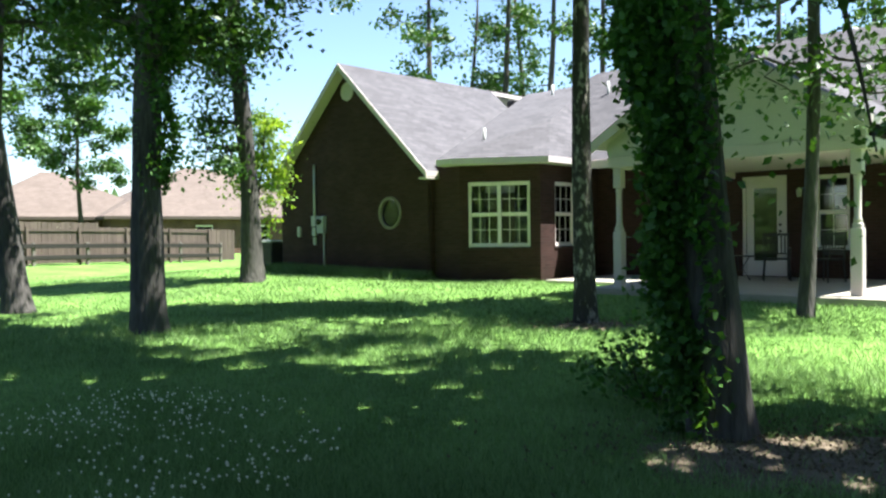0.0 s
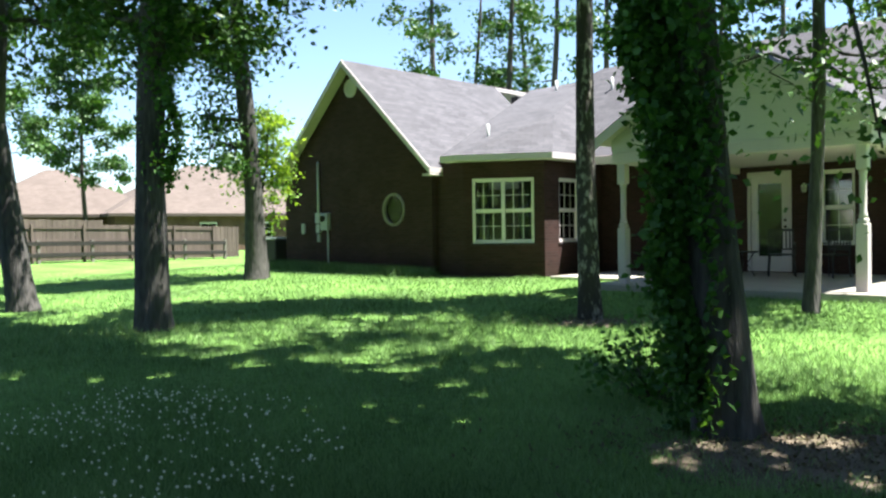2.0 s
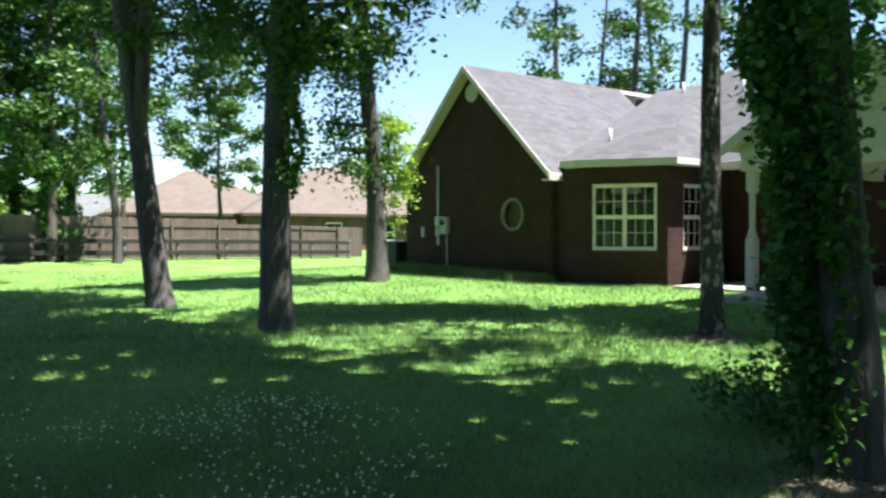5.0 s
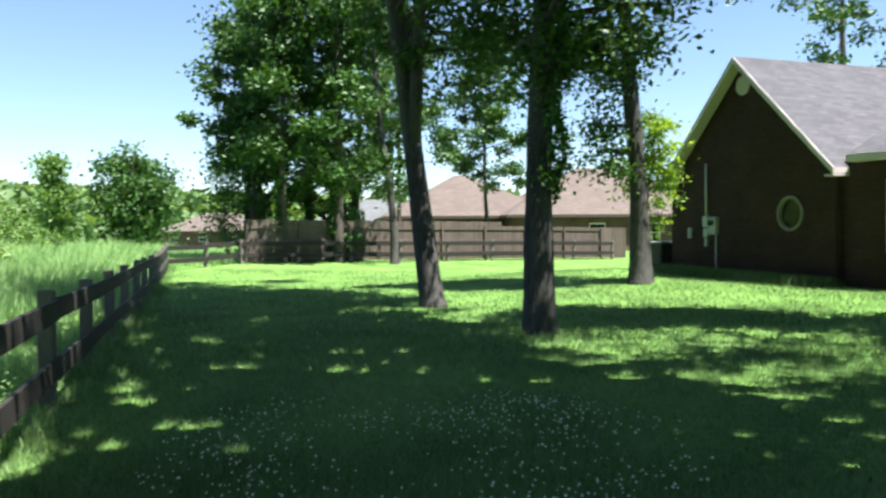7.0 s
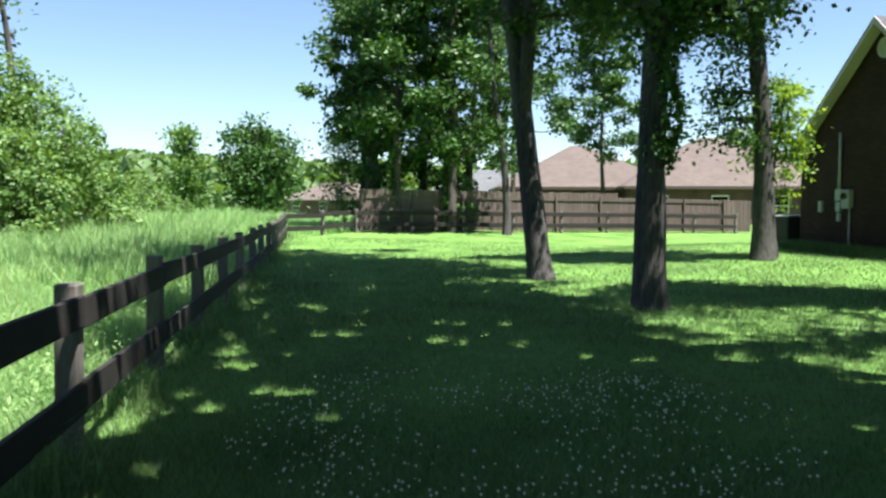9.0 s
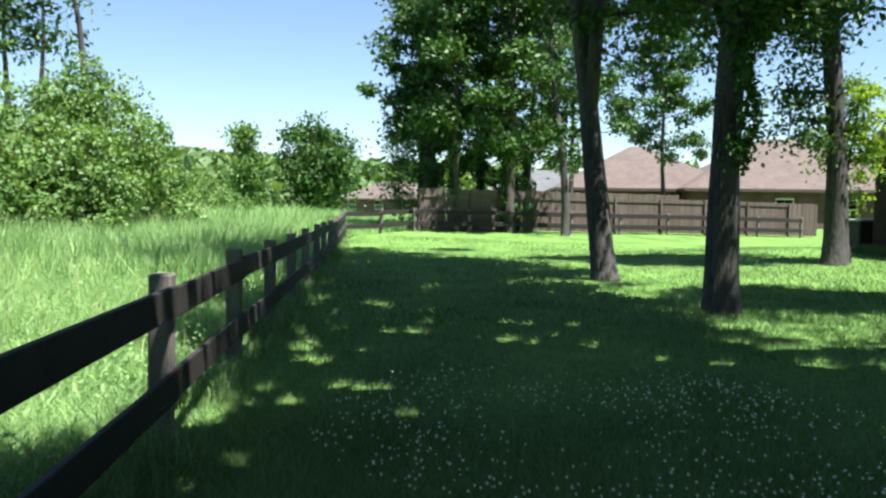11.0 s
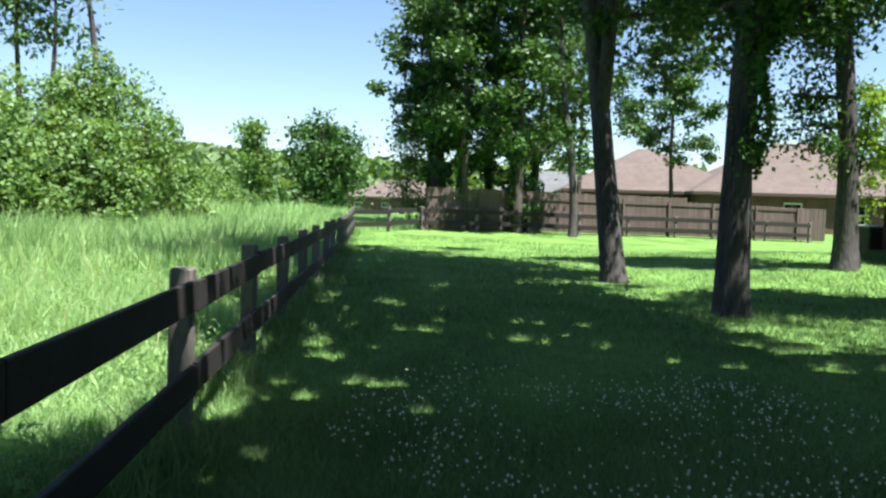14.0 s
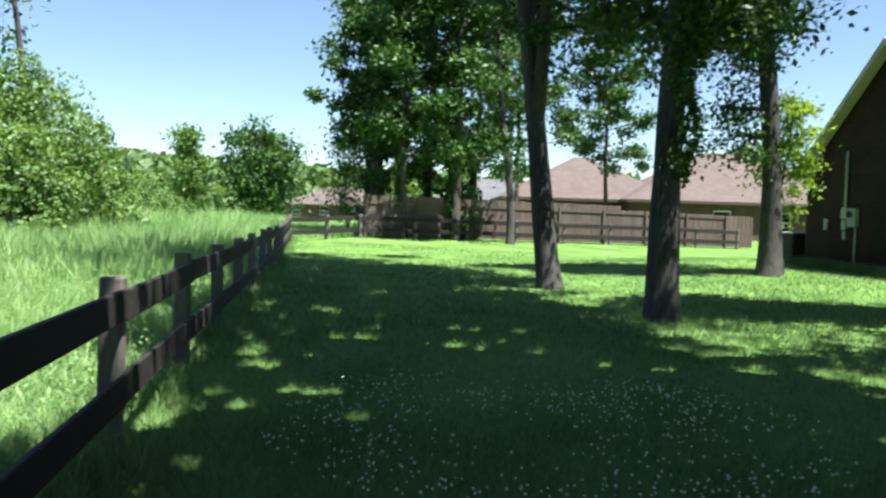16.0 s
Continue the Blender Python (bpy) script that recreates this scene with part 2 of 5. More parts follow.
def leaf_mesh(name, centers, sizes, mat, rng, up=0.35, narrow=0.6, fold=0.25, out=None):
    """Many separate leaves, each a folded rhombus of two triangles, with random tilt."""
    c = np.asarray(centers, float)
    n = len(c)
    d = rng.normal(size=(n, 3))
    d /= np.linalg.norm(d, axis=1)[:, None]
    nrm = rng.normal(size=(n, 3)) + np.array([0, 0, up * 3]) + (0 if out is None else 2.2 * out)
    s = np.cross(d, nrm)
    s /= np.linalg.norm(s, axis=1)[:, None] + 1e-9
    h = np.cross(s, d)
    z = np.asarray(sizes, float)[:, None]
    a, b = c - d * z * 0.5, c + d * z * 0.5
    l = c + s * z * narrow * 0.5 + h * z * fold * 0.4
    r = c - s * z * narrow * 0.5 + h * z * fold * 0.4
    verts = np.stack([a, l, b, r], 1).reshape(-1, 3)
    i = np.arange(n)[:, None] * 4
    faces = np.concatenate([i + np.array([0, 1, 2]), i + np.array([0, 2, 3])], 1).reshape(-1, 3)
    return raw_mesh(name, verts, faces, mat)


def raw_mesh(name, verts, tris, mat):
    me = bpy.data.meshes.new(name)
    me.vertices.add(len(verts))
    me.vertices.foreach_set("co", np.asarray(verts, np.float32).ravel())
    me.loops.add(len(tris) * 3)
    me.loops.foreach_set("vertex_index", np.asarray(tris, np.int32).ravel())
    me.polygons.add(len(tris))
    me.polygons.foreach_set("loop_start", np.arange(len(tris), dtype=np.int32) * 3)
    me.update(calc_edges=True)
    me.materials.append(mat)
    return me


# ---------- the house's frame and the ground ----------
HX, HY, HYAW = -0.094, 18.71, -39.06        # x runs along the rear walls, y into the house
HOUSE = pose(HX, HY, 0.0, 0, 0, HYAW)
HOUSE_INV = HOUSE.inverted()
PAD = 0.24


def far_rise(x, y):
    """The lawn and meadow climb gently towards the far corner of the rail fence."""
    u = min(max((-0.95 * x + 0.3 * y - 20) / 13, 0), 1)
    return 0.42 * u * u * (3 - 2 * u)


def ground_z(x, y):
    p = HOUSE_INV @ Vector((x, y, 0))
    dx = max(-6.9 - p.x, 0, p.x - 16)
    dy = max(-0.2 - p.y, 0, p.y - 14)
    d = min(math.hypot(dx, dy) / 8.0, 1)
    s = 1 - d * d * (3 - 2 * d)
    return (PAD - 0.02 * min(max(p.x, -7), 2)) * s + far_rise(x, y) + 0.03 * noise.noise((x * 0.25, y * 0.25, 0.3))


def build_ground():
    near = np.arange(-60, 61, 0.75)
    ax = np.concatenate([[-3000, -1200, -500, -220, -120, -80], near, [80, 120, 220, 500, 1200, 3000]])
    n = len(ax)
    verts = [(x, y, ground_z(x, y) if abs(x) < 70 and abs(y) < 70 else far_rise(x, y)) for y in ax for x in ax]
    i, j = np.meshgrid(np.arange(n - 1), np.arange(n - 1))
    a = (j * n + i).ravel()
    tris = np.concatenate([np.stack([a, a + 1, a + n + 1], 1), np.stack([a, a + n + 1, a + n], 1)])
    m = material("grass_soil", (0.055, 0.115, 0.028), 0.95, 0.45, 0.6, 9.0, 0.5, 0.03, tint=(0.12, 0.22, 0.05), spec=0.1)
    me = raw_mesh("ground", verts, tris, m)
    me.polygons.foreach_set("use_smooth", np.ones(len(tris), dtype=bool))
    tagged(new("ground", me), "mown green lawn running out into rough meadow", "ground", kind="structure")


build_ground()


# ---------- walls and roofs ----------
def uv_by_face(me):
    """Coordinates in metres in each face's own plane, level along its horizontal."""
    uv = me.uv_layers.new(name="uv")
    for p in me.polygons:
        n = p.normal
        t = Vector((0, 0, 1)).cross(n)
        t = t.normalized() if t.length > 0.05 else Vector((1, 0, 0))
        b = n.cross(t)
        for li in p.loop_indices:
            co = me.vertices[me.loops[li].vertex_index].co
            uv.data[li].uv = (co.dot(t), co.dot(b))
    return me


def panel(p0, p1, outline, holes=(), thick=0.2):
    """An upright wall from p0 to p1; outline and holes are (s, z) polygons. The outer face lies on the line, the thickness behind it (to the left of p0->p1)."""
    bm = bmesh.new()
    for loop in (outline, *holes):
        vs = [bm.verts.new((s, 0, z)) for s, z in loop]
        for a, b in zip(vs, vs[1:] + vs[:1]):
            bm.edges.new((a, b))
    bmesh.ops.triangle_fill(bm, edges=bm.edges[:], use_beauty=True, use_dissolve=False)
    r = bmesh.ops.extrude_face_region(bm, geom=bm.faces[:])
    bmesh.ops.translate(bm, vec=(0, thick, 0), verts=[v for v in r["geom"] if isinstance(v, bmesh.types.BMVert)])
    bmesh.ops.recalc_face_normals(bm, faces=bm.faces[:])
    d = math.atan2(p1[1] - p0[1], p1[0] - p0[0])
    bmesh.ops.transform(bm, matrix=Matrix.Translation((*p0, 0)) @ Matrix.Rotation(d, 4, "Z"), verts=bm.verts[:])
    return bm


def rect(s0, s1, z0, z1):
    return [(s0, z0), (s1, z0), (s1, z1), (s0, z1)]


def wall_part(name, parent, p0, p1, outline, holes=(), mat=None, thick=0.2, label=""):
    me = mesh_of(name, panel(p0, p1, outline, holes, thick), mat or BRICK)
    uv_by_face(me)
    return part(name, me, None, parent, label)


def slab(points, thick):
    """A roof slope: a planar polygon with thickness, shingles above and painted edges and soffit."""
    bm = bmesh.new()
    top = [bm.verts.new(p) for p in points]
    f = bm.faces.new(top)
    f.normal_update()
    if f.normal.z < 0:
        f.normal_flip()
    low = [bm.verts.new(Vector(p) - Vector((0, 0, thick))) for p in points]
    g = bm.faces.new(low)
    for i in range(len(points)):
        j = (i + 1) % len(points)
        bm.faces.new((top[i], top[j], low[j], low[i]))
    bmesh.ops.recalc_face_normals(bm, faces=bm.faces[:])
    for q in bm.faces:
        q.normal_update()
        q.material_index = 1 if q.normal.z < -0.2 or (abs(q.normal.z) < 0.2 and (q.normal.y < -0.9 or abs(q.normal.x) > 0.9)) else 0
    return bm


def convex(lo, hi, planes):
    """A box cut by planes (point, outward normal)."""
    bm = bmesh.new()
    box(bm, lo[0], hi[0], lo[1], hi[1], lo[2], hi[2])
    for co, no in planes:
        g = bm.verts[:] + bm.edges[:] + bm.faces[:]
        bmesh.ops.bisect_plane(bm, geom=g, plane_co=co, plane_no=no, clear_outer=True)
        bmesh.ops.holes_fill(bm, edges=[e for e in bm.edges if e.is_boundary])
    bmesh.ops.recalc_face_normals(bm, faces=bm.faces[:])
    for q in bm.faces:
        q.normal_update()
        q.material_index = 0 if 0.1 < q.normal.z else 1
    return bm


def roof_part(name, bm, parent, shingle, trim, label=""):
    me = uv_by_face(mesh_of(name, bm, [shingle, trim]))
    return part(name, me, None, parent, label)


def glass_window(parent, m, w, h, cols, rows, double=1, name="window", label="", curtain=False):
    """A hung window of `double` units side by side; origin at its lower left corner, facing -y."""
    f = 0.042
    bm = bmesh.new()
    box(bm, 0, w, -0.03, 0.09, 0, f)
    box(bm, 0, w, -0.03, 0.09, h - f, h)
    for i in range(double + 1):
        x = i * (w - f) / double
        box(bm, x, x + f, -0.028, 0.088, f, h - f)
    win = part(name, bm, WINDOW_WHITE, parent, label)
    win.matrix_local = m
    uw = (w - f) / double
    for i in range(double):
        x0, x1 = i * uw + f, (i + 1) * uw
        for k, (z0, z1) in enumerate(((f, h / 2), (h / 2, h - f))):
            y = 0.035 - 0.03 * k
            part("sash", boxes((x0, x0 + 0.024, y - 0.015, y + 0.02, z0, z1), (x1 - 0.024, x1, y - 0.015, y + 0.02, z0, z1), (x0 + 0.035, x1 - 0.024, y - 0.015, y + 0.02, z0, z0 + 0.045), (x0 + 0.035, x1 - 0.024, y - 0.015, y + 0.02, z1 - 0.045, z1)), WINDOW_WHITE, win)
            part("pane", boxes((x0 + 0.03, x1 - 0.03, y, y + 0.006, z0 + 0.04, z1 - 0.04)), GLASS, win).visible_shadow = False
            g = bmesh.new()
            for c in range(1, cols):
                x = x0 + (x1 - x0) * c / cols
                box(g, x - 0.0075, x + 0.0075, y - 0.008, y - 0.001, z0 + 0.045, z1 - 0.045)
            for r in range(1, rows):
                z = z0 + (z1 - z0) * r / rows
                box(g, x0 + 0.035, x1 - 0.035, y - 0.009, y - 0.002, z - 0.0075, z + 0.0075)
            part("grille", g, WINDOW_WHITE, win)
    part("window_sill", boxes((-0.05, w + 0.05, -0.07, 0.0, -0.05, -0.002), bevel=0.006), BRICK, win)
    if curtain:
        bm = bmesh.new()
        for x0, x1 in ((0.06, 0.06 + w * 0.22), (w - 0.06 - w * 0.22, w - 0.06)):
            vs = []
            for i in range(13):
                x = x0 + (x1 - x0) * i / 12
                yy = 0.22 + 0.03 * math.sin(i * 2.1)
                vs.append((bm.verts.new((x, yy, 0.02)), bm.verts.new((x, yy, h))))
            for (a, b), (c, d) in zip(vs, vs[1:]):
                bm.faces.new((a, c, d, b)).smooth = True
        r = bmesh.ops.extrude_face_region(bm, geom=bm.faces[:])
        bmesh.ops.translate(bm, vec=(0, 0.01, 0), verts=[v for v in r["geom"] if isinstance(v, bmesh.types.BMVert)])
        part("curtain", bm, CURTAIN, win, "pale hanging curtains")
    return win


def local(x, y, z, direction=0.0):
    return Matrix.Translation((x, y, z)) @ Matrix.Rotation(radians(direction), 4, "Z")


def ring(bm, r0, r1, y0, y1, n=40, cx=0.0, cz=0.0):
    loops = []
    for r, y in ((r1, y0), (r1, y1), (r0, y1), (r0, y0)):
        loops.append([bm.verts.new((cx + r * math.cos(2 * math.pi * k / n), y, cz + r * math.sin(2 * math.pi * k / n))) for k in range(n)])
    for a, b in zip(loops, loops[1:] + loops[:1]):
        for k in range(n):
            bm.faces.new((a[k], a[(k + 1) % n], b[(k + 1) % n], b[k])).smooth = False
    bmesh.ops.recalc_face_normals(bm, faces=bm.faces[:])
    return bm


def disc(bm, r, y0, y1, n=32, cx=0.0, cz=0.0):
    a = [bm.verts.new((cx + r * math.cos(2 * math.pi * k / n), y0, cz + r * math.sin(2 * math.pi * k / n))) for k in range(n)]
    b = [bm.verts.new((v.co.x, y1, v.co.z)) for v in a]
    bm.faces.new(a), bm.faces.new(b[::-1])
    for k in range(n):
        bm.faces.new((a[k], b[k], b[(k + 1) % n], a[(k + 1) % n]))
    bmesh.ops.recalc_face_normals(bm, faces=bm.faces[:])
    return bm


G0 = 0.05                      # wall foot, sunk into the lawn
EAVE, WING, PEAK = 2.88, 6.36, 6.0
BAY_EAVE = 3.08
RIDGE_Y, RIDGE_Z = 6.0, 5.97
FACE_A, FACE_B = (0.86, 0.11), (2.46, 1.18)
DOOR_Y = 3.6


def build_house():
    house = thing("house", HOUSE, "single-storey dark red brick house with grey shingle roof", "house")
    half = WING / 2
    # gabled wing
    e = 0.18
    pitch = (PEAK - EAVE) / (half + e)
    top = EAVE + e * pitch - 0.14
    circle = [(WING - 1.50 + 0.37 * math.cos(2 * math.pi * k / 36), 1.91 + 0.37 * math.sin(2 * math.pi * k / 36)) for k in range(36)]
    wall_part("wall", house, (-WING, 0), (0, 0), [(0, G0), (WING, G0), (WING, top), (half, PEAK - 0.16), (0, top)], [circle], label="dark red brick gable wall with a round window")
    wall_part("wall", house, (-WING, 12), (-WING, 0.2), rect(0, 11.8, G0, top))
    wall_part("wall", house, (0.003, 0.11), FACE_A, rect(0, 0.857, G0, BAY_EAVE - 0.05), thick=0.15)
    wall_part("wall", house, (0.003, 0.0), (0.003, 0.11), rect(0, 0.11, G0, EAVE - 0.1), thick=0.1)
    # canted bay
    fl = math.hypot(FACE_B[0] - FACE_A[0], FACE_B[1] - FACE_A[1])
    ang = math.degrees(math.atan2(FACE_B[1] - FACE_A[1], FACE_B[0] - FACE_A[0]))
    bw, bh, bs = 1.47, 1.55, 1.02
    s0 = 0.21
    wall_part("wall", house, FACE_A, FACE_B, rect(0, fl, G0, BAY_EAVE - 0.05), [rect(s0, s0 + bw, bs, bs + bh)], label="brick bay wall with a twin window")
    wl2 = DOOR_Y - FACE_B[1]
    wall_part("wall", house, FACE_B, (FACE_B[0], DOOR_Y), rect(0, wl2, G0, BAY_EAVE - 0.05), [rect(0.58, 1.38, bs, bs + bh)], label="brick bay side wall")
    m = local(*FACE_A, 0, ang) @ Matrix.Translation((s0, 0.05, bs))
    glass_window(house, m, bw, bh, 3, 2, 2, label="white twin sash window with grilles", curtain=True)
    m = local(*FACE_B, 0, 90) @ Matrix.Translation((0.58, 0.05, bs))
    glass_window(house, m, 0.8, bh, 3, 2, 1, label="white sash window with grilles")
    # wall with the porch door
    x0, x1 = FACE_B[0], 16.0
    dx, wx = 6.27, 7.85
    wall_part("wall", house, (x0, DOOR_Y), (x1, DOOR_Y), rect(0, x1 - x0, G0, BAY_EAVE), [rect(dx - x0, dx + 0.98 - x0, 0.33, 2.52), rect(wx - x0, wx + 0.68 - x0, 0.91, 2.48)], label="dark red brick wall behind the porch")
    glass_window(house, local(wx, DOOR_Y + 0.05, 0.91), 0.68, 1.57, 2, 2, 1, label="white sash window with grilles")
    wall_part("wall", house, (x1, DOOR_Y + 0.2), (x1, 12), rect(0, 7.8, G0, EAVE))
    wall_part("wall", house, (x1, 12), (-WING, 12), rect(0, x1 + WING, G0, EAVE))
    part("room_floor", boxes((-WING + 0.2, -0.2, 0.25, 11.9, 0.1, 0.3), (-0.2, x1 - 0.2, DOOR_Y + 0.25, 11.9, 0.1, 0.3)), DARK_ROOM, house)
    part("room_partition", boxes((-WING + 0.2, x1 - 0.2, 8.0, 8.1, 0.3, 2.8)), DARK_ROOM, house)
    # round window
    rw = part("round_window", ring(bmesh.new(), 0.362, 0.425, -0.04, 0.06), RING, house, "round window with a dull pale ring")
    rw.matrix_local = local(-1.50, 0, 1.91)
    part("pane", disc(bmesh.new(), 0.364, 0.05, 0.056), GLASS, rw).visible_shadow = False
    # gable vent
    gv = part("gable_vent", ring(bmesh.new(), 0.19, 0.25, -0.04, 0.002, 24), TRIM, house, "round white louvred gable vent")
    gv.matrix_local = local(-half, 0, 5.27)
    for k in range(7):
        z = -0.15 + 0.05 * k
        w = math.sqrt(0.19 ** 2 - z * z)
        bm = boxes((-w, w, -0.004, 0.004, -0.03, 0.03))
        s = part("slat", bm, SIDING, gv)
        s.matrix_local = Matrix.Translation((0, -0.016, z)) @ Matrix.Rotation(radians(35), 4, "X")
    # doors
    d = part("porch_door", boxes((0, 0.065, -0.02, 0.12, 0, 2.19), (0.915, 0.98, -0.02, 0.12, 0, 2.19), (0.065, 0.915, -0.02, 0.12, 2.115, 2.19), (0.065, 0.915, -0.02, 0.14, 0, 0.025)), TRIM, house, "white full-glass porch door, closed")
    d.matrix_local = local(dx, DOOR_Y + 0.03, 0.33)
    part("leaf", boxes((0.07, 0.23, 0.02, 0.065, 0.03, 2.11), (0.75, 0.91, 0.02, 0.065, 0.03, 2.11), (0.23, 0.75, 0.02, 0.065, 0.03, 0.33), (0.23, 0.75, 0.02, 0.065, 1.93, 2.11)), TRIM, d)
    part("pane", boxes((0.225, 0.755, 0.035, 0.045, 0.325, 1.935)), GLASS, d).visible_shadow = False
    for z in (0.98, 1.12):
        bm = bmesh.new()
        bmesh.ops.create_uvsphere(bm, u_segments=12, v_segments=8, radius=0.033)
        k = part("door_handle", bm, BRASS, d, "dark round door knob")
        k.matrix_local = Matrix.Translation((0.835, -0.02, z))
    # roofs
    def wing_z(x):
        return PEAK - pitch * abs(x + half)
    roof_part("roof", slab([(-half, -0.32, PEAK), (e, -0.32, wing_z(e)), (e, 6.0, wing_z(e)), (-half, 6.0, PEAK)], 0.13), house, SHINGLE, TRIM, "grey asphalt shingle roof slope")
    roof_part("roof", slab([(-half, -0.32, PEAK), (-WING - e, -0.32, wing_z(-WING - e)), (-WING - e, 12.4, wing_z(-WING - e)), (-half, 12.4, PEAK)], 0.13), house, SHINGLE, TRIM)
    for sgn in (1, -1):
        xe = e if sgn > 0 else -WING - e
        fz = wing_z(xe)
        bm = bmesh.new()
        vs = []
        for y in (-0.345, -0.30):
            vs.append([bm.verts.new(p) for p in ((-half, y, PEAK - 0.01), (xe, y, fz - 0.01), (xe, y, fz - 0.17), (-half, y, PEAK - 0.19))])
        bm.faces.new(vs[0]), bm.faces.new(vs[1][::-1])
        for i in range(4):
            j = (i + 1) % 4
            bm.faces.new((vs[0][i], vs[1][i], vs[1][j], vs[0][j]))
        bmesh.ops.recalc_face_normals(bm, faces=bm.faces[:])
        part("rake_board", bm, TRIM, house, "white painted rake board")
        part("eave_box", boxes((min(xe, xe - sgn * 0.3), max(xe, xe - sgn * 0.3), -0.31, 0.12 if sgn > 0 else 12.3, fz - 0.19, fz - 0.14), bevel=0.01), TRIM, house)
    ey = 2.5
    mp = (RIDGE_Z - BAY_EAVE) / (RIDGE_Y - ey)
    roof_part("roof", slab([(0.9, RIDGE_Y, RIDGE_Z), (16.4, RIDGE_Y, RIDGE_Z), (16.4, ey, BAY_EAVE), (-half + 0.1, ey, BAY_EAVE)], 0.13), house, SHINGLE, TRIM)
    roof_part("roof", slab([(0.9, RIDGE_Y, RIDGE_Z), (16.4, RIDGE_Y, RIDGE_Z), (16.4, 12.4, 2.0), (-half + 0.1, 12.4, 2.0)], 0.13), house, SHINGLE, TRIM)
    part("fascia", boxes((3.0, 16.4, ey - 0.05, ey + 0.02, BAY_EAVE - 0.2, BAY_EAVE - 0.02)), TRIM, house)
    # roof over the canted corner: front slope, corner facet and end slope
    n1 = Vector((math.sin(radians(ang)), -math.cos(radians(ang)), 0))
    p1 = Vector((*FACE_A, 0)) + n1 * 0.42
    fe = -0.32
    fp = (RIDGE_Z - BAY_EAVE) / (RIDGE_Y - fe)
    roof_part("bay_roof", convex((-half + 0.2, fe, BAY_EAVE - 0.11), (FACE_B[0] + 0.42, RIDGE_Y, RIDGE_Z), [
        ((0, fe, BAY_EAVE + 0.03), Vector((0, -0.41, 1))),
        ((p1.x, p1.y, BAY_EAVE + 0.03), Vector((n1.x * 0.66, n1.y * 0.66, 1))), ((p1.x, p1.y, BAY_EAVE), n1),
        ((FACE_B[0] + 0.42, 0, BAY_EAVE + 0.03), Vector((1.16, 0, 1))),
        ((0.5, fe, 0), Vector((-1, -0.35, 0)).normalized())]), house, SHINGLE, TRIM, "shingle roof over the canted corner")
    # roof vents
    for name, x, y, z in (("vent_pipe", 0.85, 1.05, 0.0), ("vent_pipe", -0.2, 5.3, 0.0), ("vent_pipe", 1.9, 5.0, 0.0)):
        bm = tube(bmesh.new(), [(0, 0, -0.3), (0, 0, 0.32)], [0.04, 0.04], 12)
        o = part(name, bm, GREY_METAL, house)
        zz = BAY_EAVE + min(0.66 * ((p1.x - x) * n1.x + (p1.y - y) * n1.y), 0.41 * (y - fe)) if y < 2 else BAY_EAVE + mp * (y - ey)
        o.matrix_local = local(x, y, zz)
    o = part("roof_vent", boxes((-0.15, 0.15, -0.15, 0.15, -0.15, 0.07), bevel=0.03), DARK_METAL, house, "dark square roof vent")
    o.matrix_local = local(-1.6, 5.2, BAY_EAVE + 0.41 * 5.5)
    # porch
    px0, px1, pe, pp, py = 5.9, 10.32, 3.06, 4.42, -1.15
    mid = (px0 + px1) / 2
    part("porch_slab", boxes((5.55, 10.75, py - 0.45, DOOR_Y - 0.005, 0.05, 0.31), bevel=0.015), CONCRETE, house, "bare concrete porch slab")
    part("step", boxes((2.95, 5.5, 0.7, DOOR_Y - 0.005, 0.05, 0.27), bevel=0.015), CONCRETE, house, "low concrete side slab")
    roof_part("porch_roof", slab([(mid, py - 0.45, pp), (px1 + 0.15, py - 0.45, pe - 0.1), (px1 + 0.15, 5.2, pe - 0.1), (mid, 5.2, pp)], 0.12), house, SHINGLE, TRIM)
    roof_part("porch_roof", slab([(mid, py - 0.45, pp), (px0 - 0.15, py - 0.45, pe - 0.1), (px0 - 0.15, 5.2, pe - 0.1), (mid, 5.2, pp)], 0.12), house, SHINGLE, TRIM)
    ptan = (pp - pe + 0.1) / (mid - px0 + 0.15)
    gable = part("porch_gable", panel((px0, py - 0.12), (px1, py - 0.12), [(0, 2.70), (px1 - px0, 2.70), (px1 - px0, pe - 0.12), (mid - px0, pp - 0.14), (0, pe - 0.12)], thick=0.1), SIDING, house, "white lap-siding porch gable")
    for k in range(13):
        z = 2.74 + 0.135 * k
        hw = min((pp - 0.20 - z - 0.1) / ptan, mid - px0)
        if hw > 0.1:
            o = part("siding_board", boxes((-hw, hw, -0.014, 0.0, 0, 0.125)), SIDING, gable)
            o.matrix_local = Matrix.Translation((mid, py - 0.122, z)) @ Matrix.Rotation(radians(4), 4, "X")
    part("porch_beam", boxes((px0, px1, py - 0.14, py + 0.12, 2.50, 2.695), (px0, px0 + 0.22, py + 0.12, DOOR_Y - 0.01, 2.50, 2.695), (px1 - 0.22, px1, py + 0.12, DOOR_Y - 0.01, 2.50, 2.695), bevel=0.008), TRIM, house)
    part("porch_ceiling", boxes((px0 + 0.22, px1 - 0.22, py + 0.13, DOOR_Y - 0.01, 2.64, 2.68)), TRIM, house)
